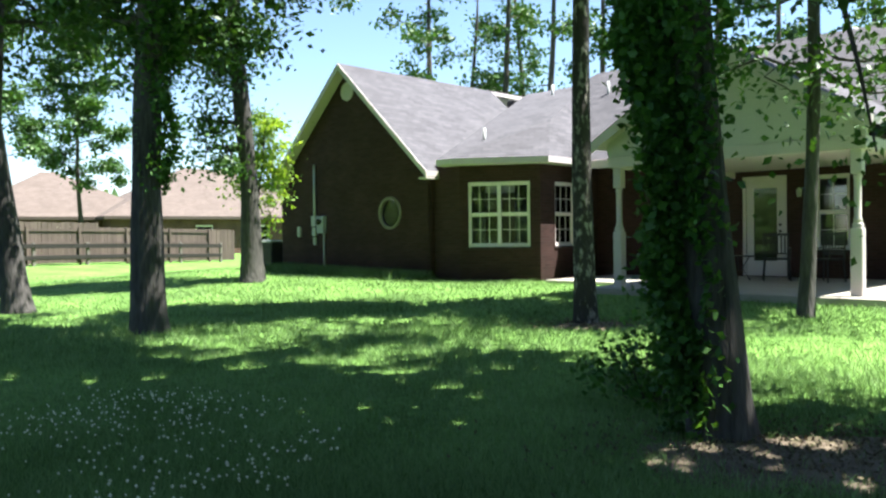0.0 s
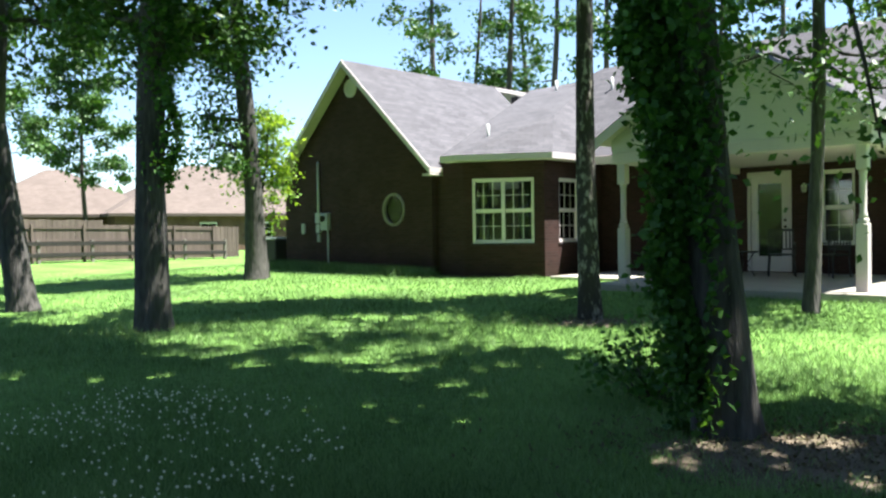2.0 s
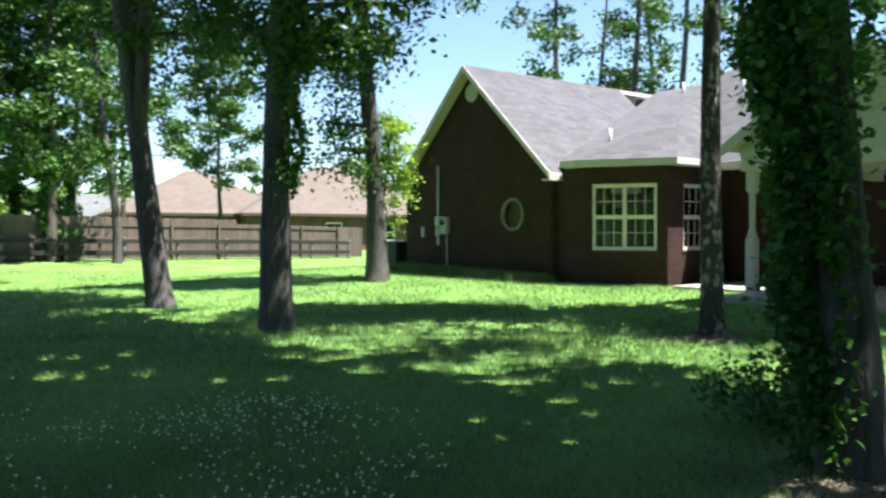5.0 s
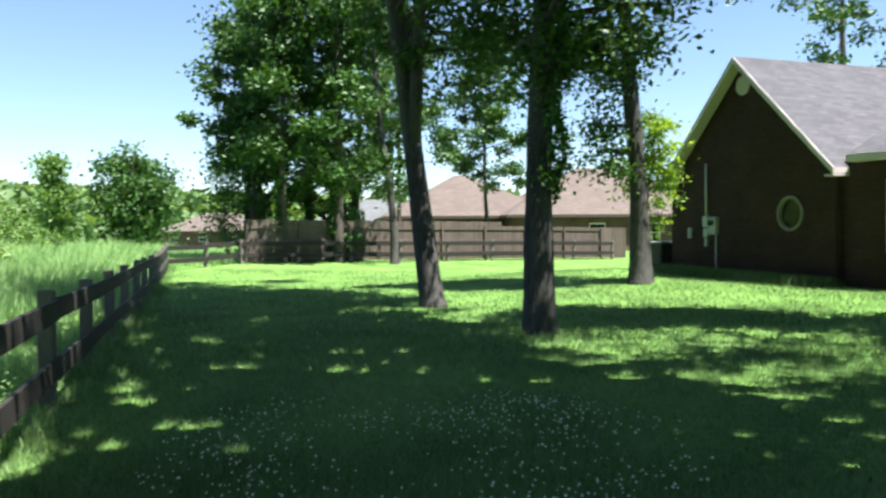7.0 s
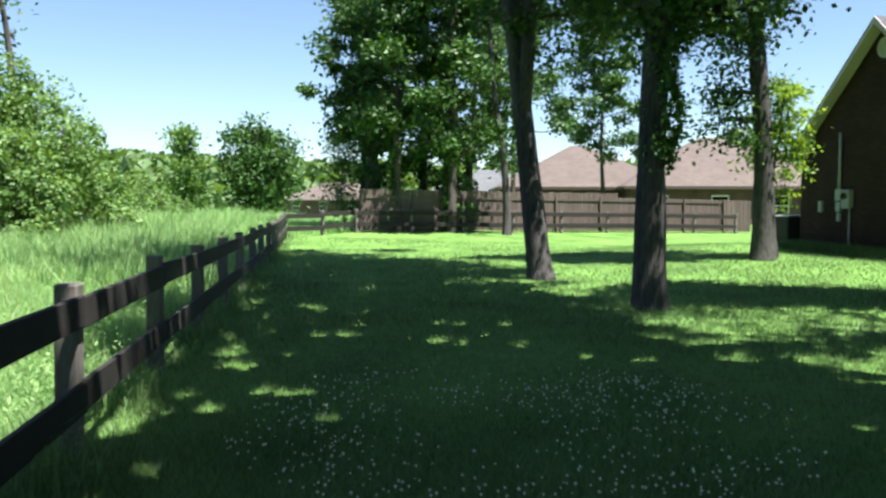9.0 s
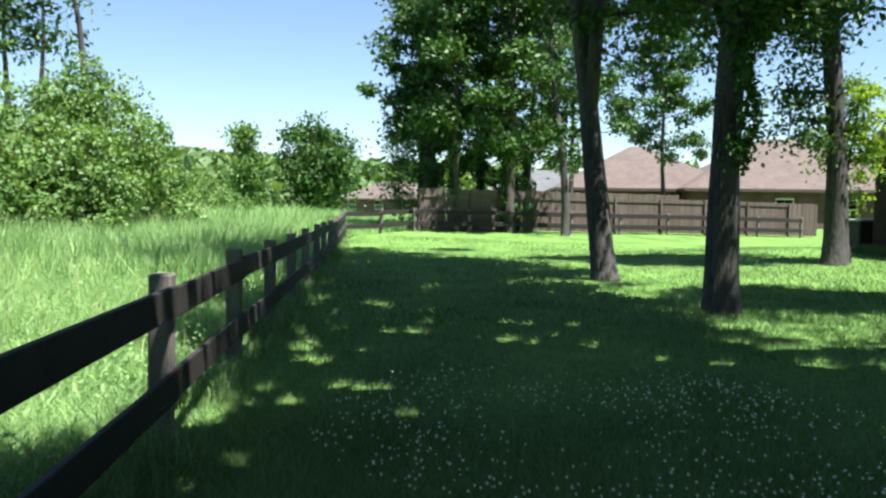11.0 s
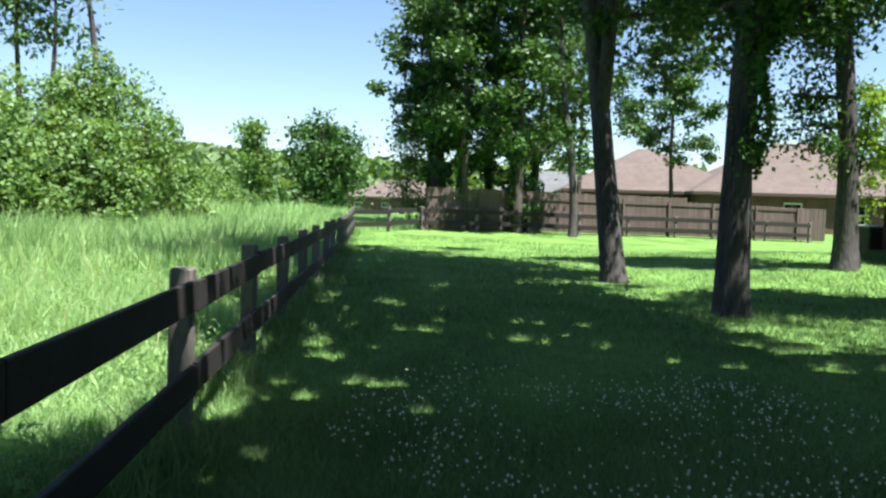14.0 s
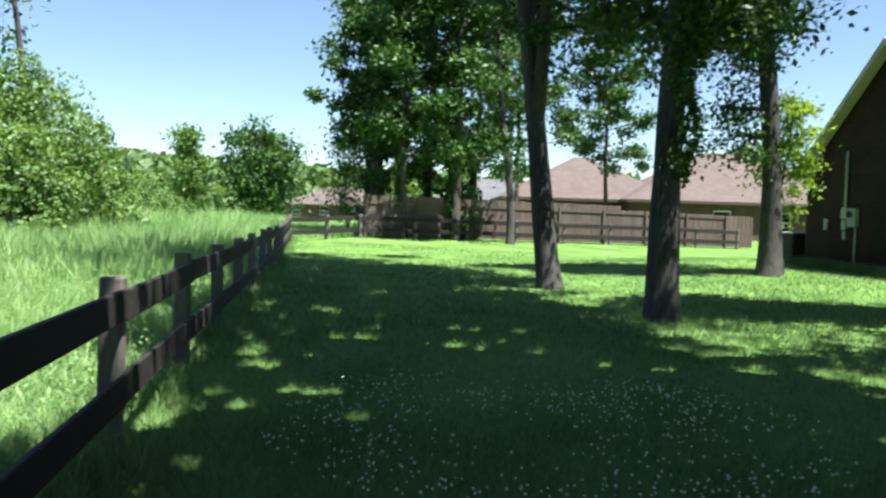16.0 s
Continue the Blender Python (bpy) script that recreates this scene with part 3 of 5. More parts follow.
    for sgn in (1, -1):
        xe = mid + sgn * (mid - px0 + 0.15)
        bm = bmesh.new()
        vs = [[bm.verts.new(p) for p in ((mid, y, pp - 0.01), (xe, y, pe - 0.11), (xe, y, pe - 0.30), (mid, y, pp - 0.24))] for y in (py - 0.475, py - 0.43)]
        bm.faces.new(vs[0]), bm.faces.new(vs[1][::-1])
        for i in range(4):
            j = (i + 1) % 4
            bm.faces.new((vs[0][i], vs[1][i], vs[1][j], vs[0][j]))
        bmesh.ops.recalc_face_normals(bm, faces=bm.faces[:])
        part("rake_board", bm, TRIM, house)
    for x in (6.06, 10.16):
        bm = bmesh.new()
        box(bm, -0.085, 0.085, -0.085, 0.085, 0, 1.02, 0.01)
        box(bm, -0.07, 0.07, -0.07, 0.07, 1.02, 1.10, 0.02)
        prof = [(1.10, 0.06), (1.14, 0.066), (1.18, 0.05), (1.6, 0.052), (1.74, 0.05), (1.78, 0.064), (1.82, 0.055)]
        tube(bm, [(0, 0, z) for z, r in prof], [r for z, r in prof], 16)
        box(bm, -0.08, 0.08, -0.08, 0.08, 1.82, 2.19, 0.01)
        o = part("porch_post", bm, TRIM, house, "white turned porch post")
        o.matrix_local = local(x, py, 0.31)
    # wall lantern beside the door
    lan = part("wall_lantern", boxes((-0.06, 0.06, -0.02, 0.0, -0.08, 0.08), (-0.015, 0.015, -0.1, -0.02, 0.05, 0.07)), BLACK_METAL, house, "small black wall lantern")
    lan.matrix_local = local(7.55, DOOR_Y, 2.15)
    bm = tube(bmesh.new(), [(0, -0.1, -0.12), (0, -0.1, 0.02), (0, -0.1, 0.08)], [0.045, 0.065, 0.01], 8)
    part("shade", bm, CURTAIN, lan)
    # electric meter and mast on the gable wall
    mt = part("electric_meter", boxes((-0.16, 0.16, -0.14, 0.0, -0.22, 0.26), bevel=0.015), GREY_METAL, house, "grey electric meter box with conduit")
    mt.matrix_local = local(-4.33, 0, 1.64)
    part("meter_dial", disc(bmesh.new(), 0.085, -0.2, -0.14, 20, 0, 0.1), GLASS, mt)
    part("conduit", tube(bmesh.new(), [(-0.34, -0.05, 0.0), (-0.34, -0.05, 1.73)], [0.035, 0.035], 10), PVC, mt, "upright conduit mast")
    part("conduit", tube(bmesh.new(), [(0.08, -0.05, -0.22), (0.08, -0.05, -1.40)], [0.025, 0.025], 10), PVC, mt)
    part("breaker_box", boxes((-0.45, -0.24, -0.1, 0.0, -0.02, 0.28), (-0.43, -0.26, -0.09, 0.0, -0.30, -0.05), (-0.40, -0.29, -0.07, 0.0, -0.55, -0.33), bevel=0.01), PVC, mt)
    part("phone_box", boxes((-1.15, -1.02, -0.08, 0.0, -0.32, -0.02), bevel=0.01), PVC, mt)
    return house


def put_glass():
    """Window glass: clear, with a mirror gloss that grows at grazing views."""
    for g in (GLASS,):
        n, l = g.node_tree.nodes, g.node_tree.links
        tr, gl, fr, mx = n.new("ShaderNodeBsdfTransparent"), n.new("ShaderNodeBsdfGlossy"), n.new("ShaderNodeFresnel"), n.new("ShaderNodeMixShader")
        tr.inputs[0].default_value = (0.75, 0.78, 0.76, 1)
        gl.inputs["Roughness"].default_value = 0.03
        fr.inputs[0].default_value = 1.75
        l.new(fr.outputs[0], mx.inputs[0])
        l.new(tr.outputs[0], mx.inputs[1])
        l.new(gl.outputs[0], mx.inputs[2])
        l.new(mx.outputs[0], n["Material Output"].inputs["Surface"])


put_glass()
build_house()


# ---------- trees ----------
def branch_points(start, end, bend, rng, n=6):
    start, end = Vector(start), Vector(end)
    off = Vector(rng.normal(size=3) * bend)
    return [start.lerp(end, k / (n - 1)) + off * math.sin(math.pi * k / (n - 1)) for k in range(n)]


def sun_fleck_gaps():
    """Clustered small gaps cut into the leaf roof to cast sun flecks, as (x, y, radius) where a sunbeam through each
    one meets the lawn.
    """
    rng = np.random.default_rng(77)
    out = []
    while len(out) < 170:
        x, y = rng.uniform(-9, 4.5), rng.uniform(0.5, 11)
        if y < 2.8 and rng.random() < 0.65:
            continue
        if noise.noise((x * 0.45, y * 0.6, 5.5)) + rng.uniform(-0.15, 0.15) > 0.0:
            out.append((x, y, rng.uniform(0.07, 0.22)))
    # wider holes cut to put sun on the meadow's edge and the fence foot
    out += [(-3.3, 0.3, 0.55), (-2.7, -0.3, 0.5), (-4.0, 1.0, 0.5), (-1.85, 1.15, 0.12), (-1.3, 1.5, 0.11), (-2.75, 2.9, 0.2), (-3.6, -0.6, 0.6)]
    return np.array(out)


GAPS = sun_fleck_gaps()


def thin_out(c, x, y, z0):
    """The leaves that are left once the gaps for the sun flecks are cut from the leaf roof."""
    lean = ce / se
    px = c[:, 0] + x - (c[:, 2] + z0) * lean * math.cos(radians(SUN_AZ))
    py = c[:, 1] + y - (c[:, 2] + z0) * lean * math.sin(radians(SUN_AZ))
    keep = c[:, 2] < 4.6
    d = np.full(len(c), 9.0)
    for gx, gy, gr in GAPS:
        turn = 0.9 * math.sin(gx * 7 + gy * 3)
        u = (px - gx) * math.cos(turn) + (py - gy) * math.sin(turn)
        v = (py - gy) * math.cos(turn) - (px - gx) * math.sin(turn)
        d = np.minimum(d, np.hypot(u * 0.62, v) / gr)
    loose = np.modf(np.abs(np.sin(c[:, 0] * 91.7 + c[:, 1] * 57.3 + c[:, 2] * 33.1)) * 437.5)[0]
    return c[keep | (d > 0.75 + 0.5 * loose) | (loose < 0.06)]


def tree(x, y, r, height, lean=(0, 0), first=4.0, spread=3.5, leaves=6000, size=0.15, seed=1, label="", name="tree", category="tree", ivy=0, ivy_top=6.0, leaf=None, bark=None, limbs=11, fork=None, low=(), group="", crown_top=1.0, sub=4, clump=0.42, droop=0.15, shade_pads=(), pad_leaves=1350, pad_size=0.30, pad_r=0.62, flare=0.35, ivy_size=0.085, ivy_side=3.3, ivy_low=0.0, over_share=0.45):
    """A tapered trunk with limbs and a crown of leaf clumps on their ends; ivy: leaves that climb the trunk; low: extra
    low limbs as (height, dx, dy, dz); then leaf masses above the view, placed at world points to shade the lawn.
    """
    rng = np.random.default_rng(seed)
    z0 = ground_z(x, y) - 0.08
    root = thing(name, pose(x, y, z0), label, category, group)
    bark, leaf = bark or BARK, leaf or LEAF
    def spine(z):
        t = z / height
        return Vector((lean[0] * z + 0.12 * math.sin(2.3 * t * 3 + seed), lean[1] * z + 0.12 * math.sin(2.9 * t * 3 + 2 * seed), z))
    base = spine(0)
    bm = bmesh.new()
    zs = [0, 0.1, 0.3, 0.7, 1.4, 2.2, 3.2, 4.5, 6, 8, 10.5, 13, 16, 20]
    zs = [z for z in zs if z < height] + [height]
    def rad(z):
        return r * (1 - 0.85 * (z / height)) * (1 + flare * math.exp(-z / 0.2))
    tube(bm, [spine(z) - base for z in zs], [max(rad(z), 0.02) for z in zs], 18, 0.16)
    centers, sizes = [], []
    ends = []
    if fork:
        fz, fx, fy = fork
        s = spine(fz) - base
        pts = branch_points(s, s + Vector((fx, fy, height * 0.8 - fz)), 0.25, rng, 9)
        tube(bm, pts, [rad(fz) * 0.75 * (1 - 0.8 * k / 8) for k in range(9)], 12, 0.12)
        ends += [(p, 1.0) for p in pts[4:]]
    todo = []
    for k in range(limbs):
        f = (k + rng.uniform(0, 0.8)) / limbs
        z = first + (height * crown_top - first) * f * 0.92
        a = k * 2.4 + rng.uniform(-0.5, 0.5)
        ln = spread * (1 - 0.55 * f) * rng.uniform(0.65, 1.15)
        todo.append((z, ln * math.cos(a), ln * math.sin(a), ln * rng.uniform(0.1, 0.55) - droop))
    todo += list(low)
    for z, dx, dy, dz in todo:
        s = spine(min(z, height * 0.97)) - base
        e = s + Vector((dx, dy, dz))
        pts = branch_points(s, e, 0.18, rng, 5)
        rr = max(rad(z) * 0.4, 0.018)
        tube(bm, pts, [rr * (1 - 0.8 * q / 4) for q in range(5)], 6)
        ln = math.sqrt(dx * dx + dy * dy + dz * dz)
        for q in range(sub):
            b = pts[2 + q % 3]
            e2 = b + Vector(rng.normal(size=3)) * ln * 0.28
            tube(bm, [b, b.lerp(e2, 0.5) + Vector((0, 0, 0.06)), e2], [rr * 0.35, rr * 0.25, 0.008], 4)
            ends.append((e2, 1.0))
        ends.append((e, 1.2))
    # added leaf masses above the view shade the lawn; over: a second layer
    pc = []
    over = [(wx + 1.15, wy + 0.1, wz + 2.8) for wx, wy, wz in shade_pads if wz < 9.8 and rng.random() < over_share]
    for wx, wy, wz in list(shade_pads) + over:
        e = Vector((wx - x, wy - y, wz - z0))
        zz = max(min(wz - z0 - 0.45 * math.hypot(e.x, e.y) - 0.5, height * 0.9), 3.5)
        s = spine(zz) - base
        pts = branch_points(s, e, 0.25, rng, 6)
        rr = max(rad(zz) * 0.45, 0.03)
        tube(bm, pts, [rr * (1 - 0.8 * q / 5) for q in range(6)], 7)
        for q in range(5):
            e2 = e + Vector(rng.normal(size=3) * np.array([0.9, 0.9, 0.5]))
            tube(bm, [pts[4], pts[4].lerp(e2, 0.5), e2], [rr * 0.3, rr * 0.2, 0.01], 4)
        for q in range(5):
            o = rng.normal(size=3) * np.array([pad_r, pad_r, 0.5])
            pc.append(np.array(e) + o + rng.normal(size=(pad_leaves // 5, 3)) * np.array([0.45, 0.45, 0.3]))
    trunk = part("trunk", bm, bark, root)
    if pc:
        c = thin_out(np.concatenate(pc), x, y, z0)
        part("canopy", leaf_mesh("canopy", c, pad_size * rng.uniform(0.7, 1.3, len(c)), leaf, rng, narrow=0.8), None, root)
    per = max(int(leaves / max(len(ends), 1)), 4)
    for p, w in ends:
        c = rng.normal(size=(per, 3)) * np.array([clump, clump, clump * 0.6]) * w * rng.uniform(0.45, 1.0)
        centers.append(c + np.array(p))
    c = thin_out(np.concatenate(centers), x, y, z0)
    sz = size * rng.uniform(0.6, 1.3, len(c))
    part("crown", leaf_mesh("crown", c, sz, leaf, rng), None, root)
    if ivy:
        z = rng.uniform(0.0, 1, ivy) ** 0.75 * (ivy_top - ivy_low) + ivy_low
        a = ivy_side + rng.normal(0, 1, ivy) * np.clip(0.36 + 0.18 * z, 0.36, 1.25)
        o = np.abs(rng.normal(0, 0.10, ivy)) * (0.6 + 0.9 * rng.random(ivy) * (z / ivy_top)) + 0.02
        blob = np.array([noise.noise((math.cos(q) * 1.5, math.sin(q) * 1.5, w * 1.4 + seed)) for q, w in zip(a, z)])
        o += np.maximum(blob, 0) * 0.32 * (0.25 + z / ivy_top)
        keep = blob > -0.22
        pts = np.array([tuple(spine(q) - base) for q in z])
        rr = np.array([rad(q) for q in z]) + o
        c = pts + np.stack([rr * np.cos(a), rr * np.sin(a), np.zeros(ivy)], 1)
        c = c[keep]
        part("ivy", leaf_mesh("ivy", c, ivy_size * rng.uniform(0.6, 1.3, len(c)), IVY, rng, up=0.1, narrow=0.75), None, root, "climbing ivy leaves on the trunk")
    return root


tree(-6.80, 12.43, 0.235, 17, (-0.085, -0.07), 5.6, 2.8, 17000, 0.135, 3, "tall leaning shade tree, bare grey trunk on the lawn", limbs=12, low=[(5.2, 1.5, 1.4, 0.2), (5.4, 0.4, 1.8, 0.2), (5.6, -1.4, 1.4, 0.2), (5.8, 2.0, 0.6, 0.2)], fork=(3.2, 0.1, 0.5),
     shade_pads=[(-7.5, 12.5, 9), (-9.5, 13, 9.5), (-11, 14.5, 10), (-9, 15, 10), (-7.5, 14.5, 9), (-11.5, 12.5, 9.5), (-6, 13.5, 8.5), (-9.5, 11, 9), (-12.2, 15.8, 10.5), (-5.2, 12.2, 9.5), (-8.5, 10.2, 8.5), (-7, 9.2, 9), (-8.2, 8.6, 9.5), (-8.8, 11.2, 10), (-6.2, 11.4, 10), (-9.6, 9.6, 10)], pad_leaves=950, over_share=0.2)
tree(-3.08, 9.62, 0.225, 16, (-0.035, 0.01), 5.0, 2.8, 20000, 0.125, 5, "straight shade tree with ivy high on its trunk", limbs=12, low=[(4.5, -1.0, 0.7, 0.2), (4.3, 1.0, 0.7, 0.2), (4.7, 1.6, 0.9, 0.2), (4.9, -1.4, 1.0, 0.1)], ivy=6000, ivy_top=7.0, ivy_side=0.5, ivy_low=2.0,
     shade_pads=[(-1.4, 6.2, 7.0), (-2.6, 6.6, 7.0), (-0.6, 5.8, 7.0), (-3.5, 7, 7), (-5.5, 7.2, 8), (-2.0, 8.4, 9), (-5.2, 9.0, 9), (-4, 10, 9.5), (-1.6, 6.8, 8), (-2.6, 5.4, 8.5), (-4.0, 6.2, 9), (-1.2, 8.5, 8.5), (-2.2, 7.2, 8), (-2.4, 9.5, 8.6), (-0.9, 3.9, 8.8), (-1.7, 4.8, 8.8)], pad_leaves=950, over_share=0.2)
tree(-4.57, 18.48, 0.26, 16, (-0.03, 0.02), 7.6, 2.0, 12000, 0.14, 7, "shade tree beside the brick gable wall", shade_pads=[(-5.2, 18.5, 8.5), (-6.2, 18.8, 9), (-7.2, 18.6, 9.5)],
     low=[(3.4, -0.9, -0.2, 0.0), (3.9, -0.8, -0.5, 0.1), (5.2, -1.6, -0.6, 0.7), (5.6, -2.0, 0.2, 0.4), (5.9, -1.2, -1.0, 0.5), (5.8, 0.5, -0.5, 0.3), (4.8, -0.5, -0.4, 0.4)])
tree(2.92, 9.86, 0.145, 17, (0.035, 0.0), 8.5, 2.0, 1500, 0.17, 9, "slender shade tree with pale sun patches painted into its bark", bark=SUN_FLECKED_BARK, shade_pads=[(1, 12.5, 9), (2.8, 12.9, 9.5), (4, 12.2, 10), (-0.2, 12.8, 9.6)])
tree(3.27, 3.92, 0.185, 15, (-0.115, 0.02), 4.8, 3.4, 7000, 0.14, 11, "leaning shade tree thickly wrapped in ivy", ivy=27000, ivy_top=5.2, flare=0.28, ivy_size=0.062,
     shade_pads=[(1.0, 4.2, 6.4), (2.2, 5.2, 6.6), (0.2, 5.0, 6.8), (3.0, 4.8, 6.4), (1.8, 3.2, 6.2), (1.4, 3.6, 8.2), (1.6, 5.0, 9.2), (4.4, 3.2, 7.8), (2.2, 3.0, 9.6), (2.4, 2.4, 7.8), (4.2, 4.6, 7.6), (1.7, 3.7, 7.5), (3.4, 3, 8.5), (1.2, 5.8, 8), (3.8, 5.6, 9), (0.2, 4.9, 8.5), (2.6, 4.6, 10.5), (5, 4.3, 8.5), (3.0, 2.0, 8), (1.0, 7.2, 8.5), (2.4, 6.9, 9), (3.4, 6.5, 9.9)], pad_leaves=1100, over_share=0.35)
tree(5.80, 9.93, 0.10, 14, (0.02, 0.01), 4.6, 2.6, 4000, 0.13, 13, "thin shade tree before the porch", shade_pads=[(5, 12.5, 8.5), (6.8, 10.8, 8.5), (7.5, 12, 8)],
     low=[(3.1, -1.4, -0.6, 0.0), (3.3, -0.9, -0.9, -0.2), (3.4, 1.3, -0.4, -0.3), (3.7, 1.1, -0.9, 0.2), (4.4, -1.0, -0.3, 0.4)])
# trees beside and behind the camera's stand, whose crowns shade the near lawn
tree(6.6, 4.2, 0.2, 15, (0, 0), 5.0, 2.0, 5000, 0.085, 17, "unseen shade tree added to darken the near lawn with drooping branches", limbs=5, shade_pads=[(8.4, 3.3, 9), (6.5, 2.5, 8), (5.2, 6.4, 8), (5.6, 3.4, 9.5)],
     low=[(2.7, -1.5, 1.3, 0.2), (3.2, -2.3, 0.9, -0.2), (3.6, -1.9, 0.7, 0.2)])
# four unseen trees, added to keep sun and sky light off the lawn
tree(3.9, -1.6, 0.2, 15, (0, 0), 6.5, 1.6, 1500, 0.2, 19, "unseen shade tree added to darken the near lawn", over_share=1.0, limbs=5, shade_pads=[(2.6, 0.8, 6.2), (3.4, 2.2, 6.2), (2.4, 2.0, 6.5), (3.0, 0.2, 8.6), (3.0, 1.4, 9.2), (4.4, 0.2, 8.4), (4.0, -1.0, 9), (5.4, 1.2, 9.4), (4.6, 2.0, 8.2), (3.4, 0.4, 8), (3.1, 1.4, 8.5), (1.9, 3.7, 9), (4.8, 0.8, 9), (3.2, 2.7, 9), (2.3, 4.0, 10), (5.4, -1.6, 9), (2.6, -1.8, 8.5), (3.8, -3.4, 9)], pad_size=0.32)
tree(1.6, -6.2, 0.2, 15, (0, 0), 3.0, 3.4, 9000, 0.3, 21, "unseen shade tree added to darken the near lawn", over_share=1.0, shade_pads=[(1.4, -2.4, 9), (0.2, -4.4, 9.5), (2.4, -6, 9), (0.6, -7, 9), (3.6, -5.4, 8)], pad_size=0.34)
tree(9.4, 0.4, 0.22, 16, (0, 0), 3.0, 3.4, 9000, 0.3, 23, "unseen shade tree added to darken the near lawn", over_share=1.0, shade_pads=[(8, -1, 8), (9.6, 1.8, 9), (7.6, 1.0, 9), (10.6, -0.6, 9.5), (11.4, 2, 9), (8.8, -2.6, 9), (10, 0.2, 7)], pad_size=0.34)
tree(7.2, -5.4, 0.22, 16, (0, 0), 3.0, 3.4, 9000, 0.3, 25, "unseen shade tree added to darken the near lawn", over_share=1.0, shade_pads=[(6, -4, 8), (8.4, -4.6, 9), (6.6, -6.6, 9), (8.6, -6.6, 8), (5.2, -5.6, 9.5)], pad_size=0.34)


# ---------- two-rail fence ----------
FENCE0 = Vector((-2.43, 1.03, 0))
FDIR = Vector((-0.7536, 0.657, 0)).normalized()
FSTEP = 2.44
CORNER = FENCE0 + FDIR * FSTEP * 11
PF0, PF1 = Vector((-23.75, 23.7, 0)), Vector((-13.0, 41.4, 0))   # ends of the board fence


def rail_fence():
    f = thing("rail_fence", Matrix.Identity(4), "dark two-rail wooden fence along the meadow", "fence")
    post = mesh_of("post", boxes((-0.065, 0.065, -0.065, 0.065, -0.1, 1.01), bevel=0.012), POST_WOOD)
    yaw = math.atan2(FDIR.y, FDIR.x)
    inner = Vector((FDIR.y, -FDIR.x, 0))
    rng = np.random.default_rng(4)
    def run(p0, d, count, first, side):
        a = math.atan2(d.y, d.x)
        for k in range(first, count + 1):
            p = p0 + d * FSTEP * k
            o = part("post", post, None, f)
            o.matrix_local = Matrix.Translation((p.x, p.y, ground_z(p.x, p.y))) @ Matrix.Rotation(a, 4, "Z") @ Matrix.Rotation(radians(rng.uniform(-1.2, 1.2)), 4, "X")
            if k < count:
                q = p0 + d * FSTEP * (k + 1)
                for z in (0.85, 0.36):
                    b = boxes((0, FSTEP - 0.004, -0.018, 0.018, -0.09, 0.09), bevel=0.006)
                    o = part("rail", b, RAIL_WOOD, f)
                    w = p + side * 0.085
                    dz = ground_z(q.x, q.y) - ground_z(p.x, p.y)
                    o.matrix_local = Matrix.Translation((w.x, w.y, z + ground_z(p.x, p.y) + rng.uniform(-0.01, 0.01))) @ Matrix.Rotation(a, 4, "Z") @ Matrix.Rotation(-math.atan2(dz, FSTEP), 4, "Y")
    run(FENCE0, FDIR, 11, -2, inner)
    d2 = Vector((-0.23, 0.973, 0)).normalized()
    run(CORNER, d2, 2, 1, Vector((d2.y, -d2.x, 0)))
    d3 = (PF1 - PF0).normalized()
    run(CORNER + d2 * FSTEP * 2 + Vector((d3.y, -d3.x, 0)) * 0.3, d3, 8, 0, Vector((d3.y, -d3.x, 0)))
    for z in (0.85, 0.36):
        b = boxes((0, FSTEP - 0.004, -0.018, 0.018, -0.09, 0.09), bevel=0.006)
        o = part("rail", b, RAIL_WOOD, f)
        w = CORNER + Vector((d2.y, -d2.x, 0)) * 0.085
        o.matrix_local = Matrix.Translation((w.x, w.y, z + ground_z(w.x, w.y))) @ Matrix.Rotation(math.atan2(d2.y, d2.x), 4, "Z")


rail_fence()

# ---------- board fence ----------


def board_fence():
    f = thing("board_fence", Matrix.Identity(4), "weathered grey-brown wooden board fence", "fence")
    d = (PF1 - PF0).normalized()
    a = math.atan2(d.y, d.x)
    n = int((PF1 - PF0).length / 0.147)
    meshes = [mesh_of("plank", boxes((-0.07, 0.07, -0.01, 0.01, 0.02, 1.83 + e), bevel=0.004), PLANK_WOOD) for e in (-0.02, 0, 0.015, -0.22, -0.2, -0.21)]
    rng = random.Random(8)
    for k in range(n):
        p = PF0 + d * 0.147 * k
        o = part("plank", meshes[rng.randrange(3) + (3 if k > n * 0.62 else 0)], None, f)
        o.matrix_local = Matrix.Translation((p.x, p.y, ground_z(p.x, p.y) + 0.05)) @ Matrix.Rotation(a, 4, "Z") @ Matrix.Rotation(radians(rng.uniform(-0.5, 0.5)), 4, "Y")
    post = mesh_of("post", boxes((-0.05, 0.05, -0.13, -0.04, -0.1, 1.66), bevel=0.006), PLANK_WOOD)
    for k in range(0, n + 1, 16):
        p = PF0 + d * 0.147 * k
        o = part("post", post, None, f)
        o.matrix_local = Matrix.Translation((p.x, p.y, ground_z(p.x, p.y) + 0.02)) @ Matrix.Rotation(a, 4, "Z")
        if k + 16 <= n:
            for z in (0.35, 0.95, 1.5):
                o = part("rail", boxes((0, 2.35, -0.05, -0.012, z - 0.04, z + 0.05)), PLANK_WOOD, f)
                q = p + d * 2.35
                o.matrix_local = Matrix.Translation((p.x, p.y, ground_z(p.x, p.y) + 0.03)) @ Matrix.Rotation(a, 4, "Z") @ Matrix.Rotation(-math.atan2(ground_z(q.x, q.y) - ground_z(p.x, p.y), 2.35), 4, "Y")


board_fence()


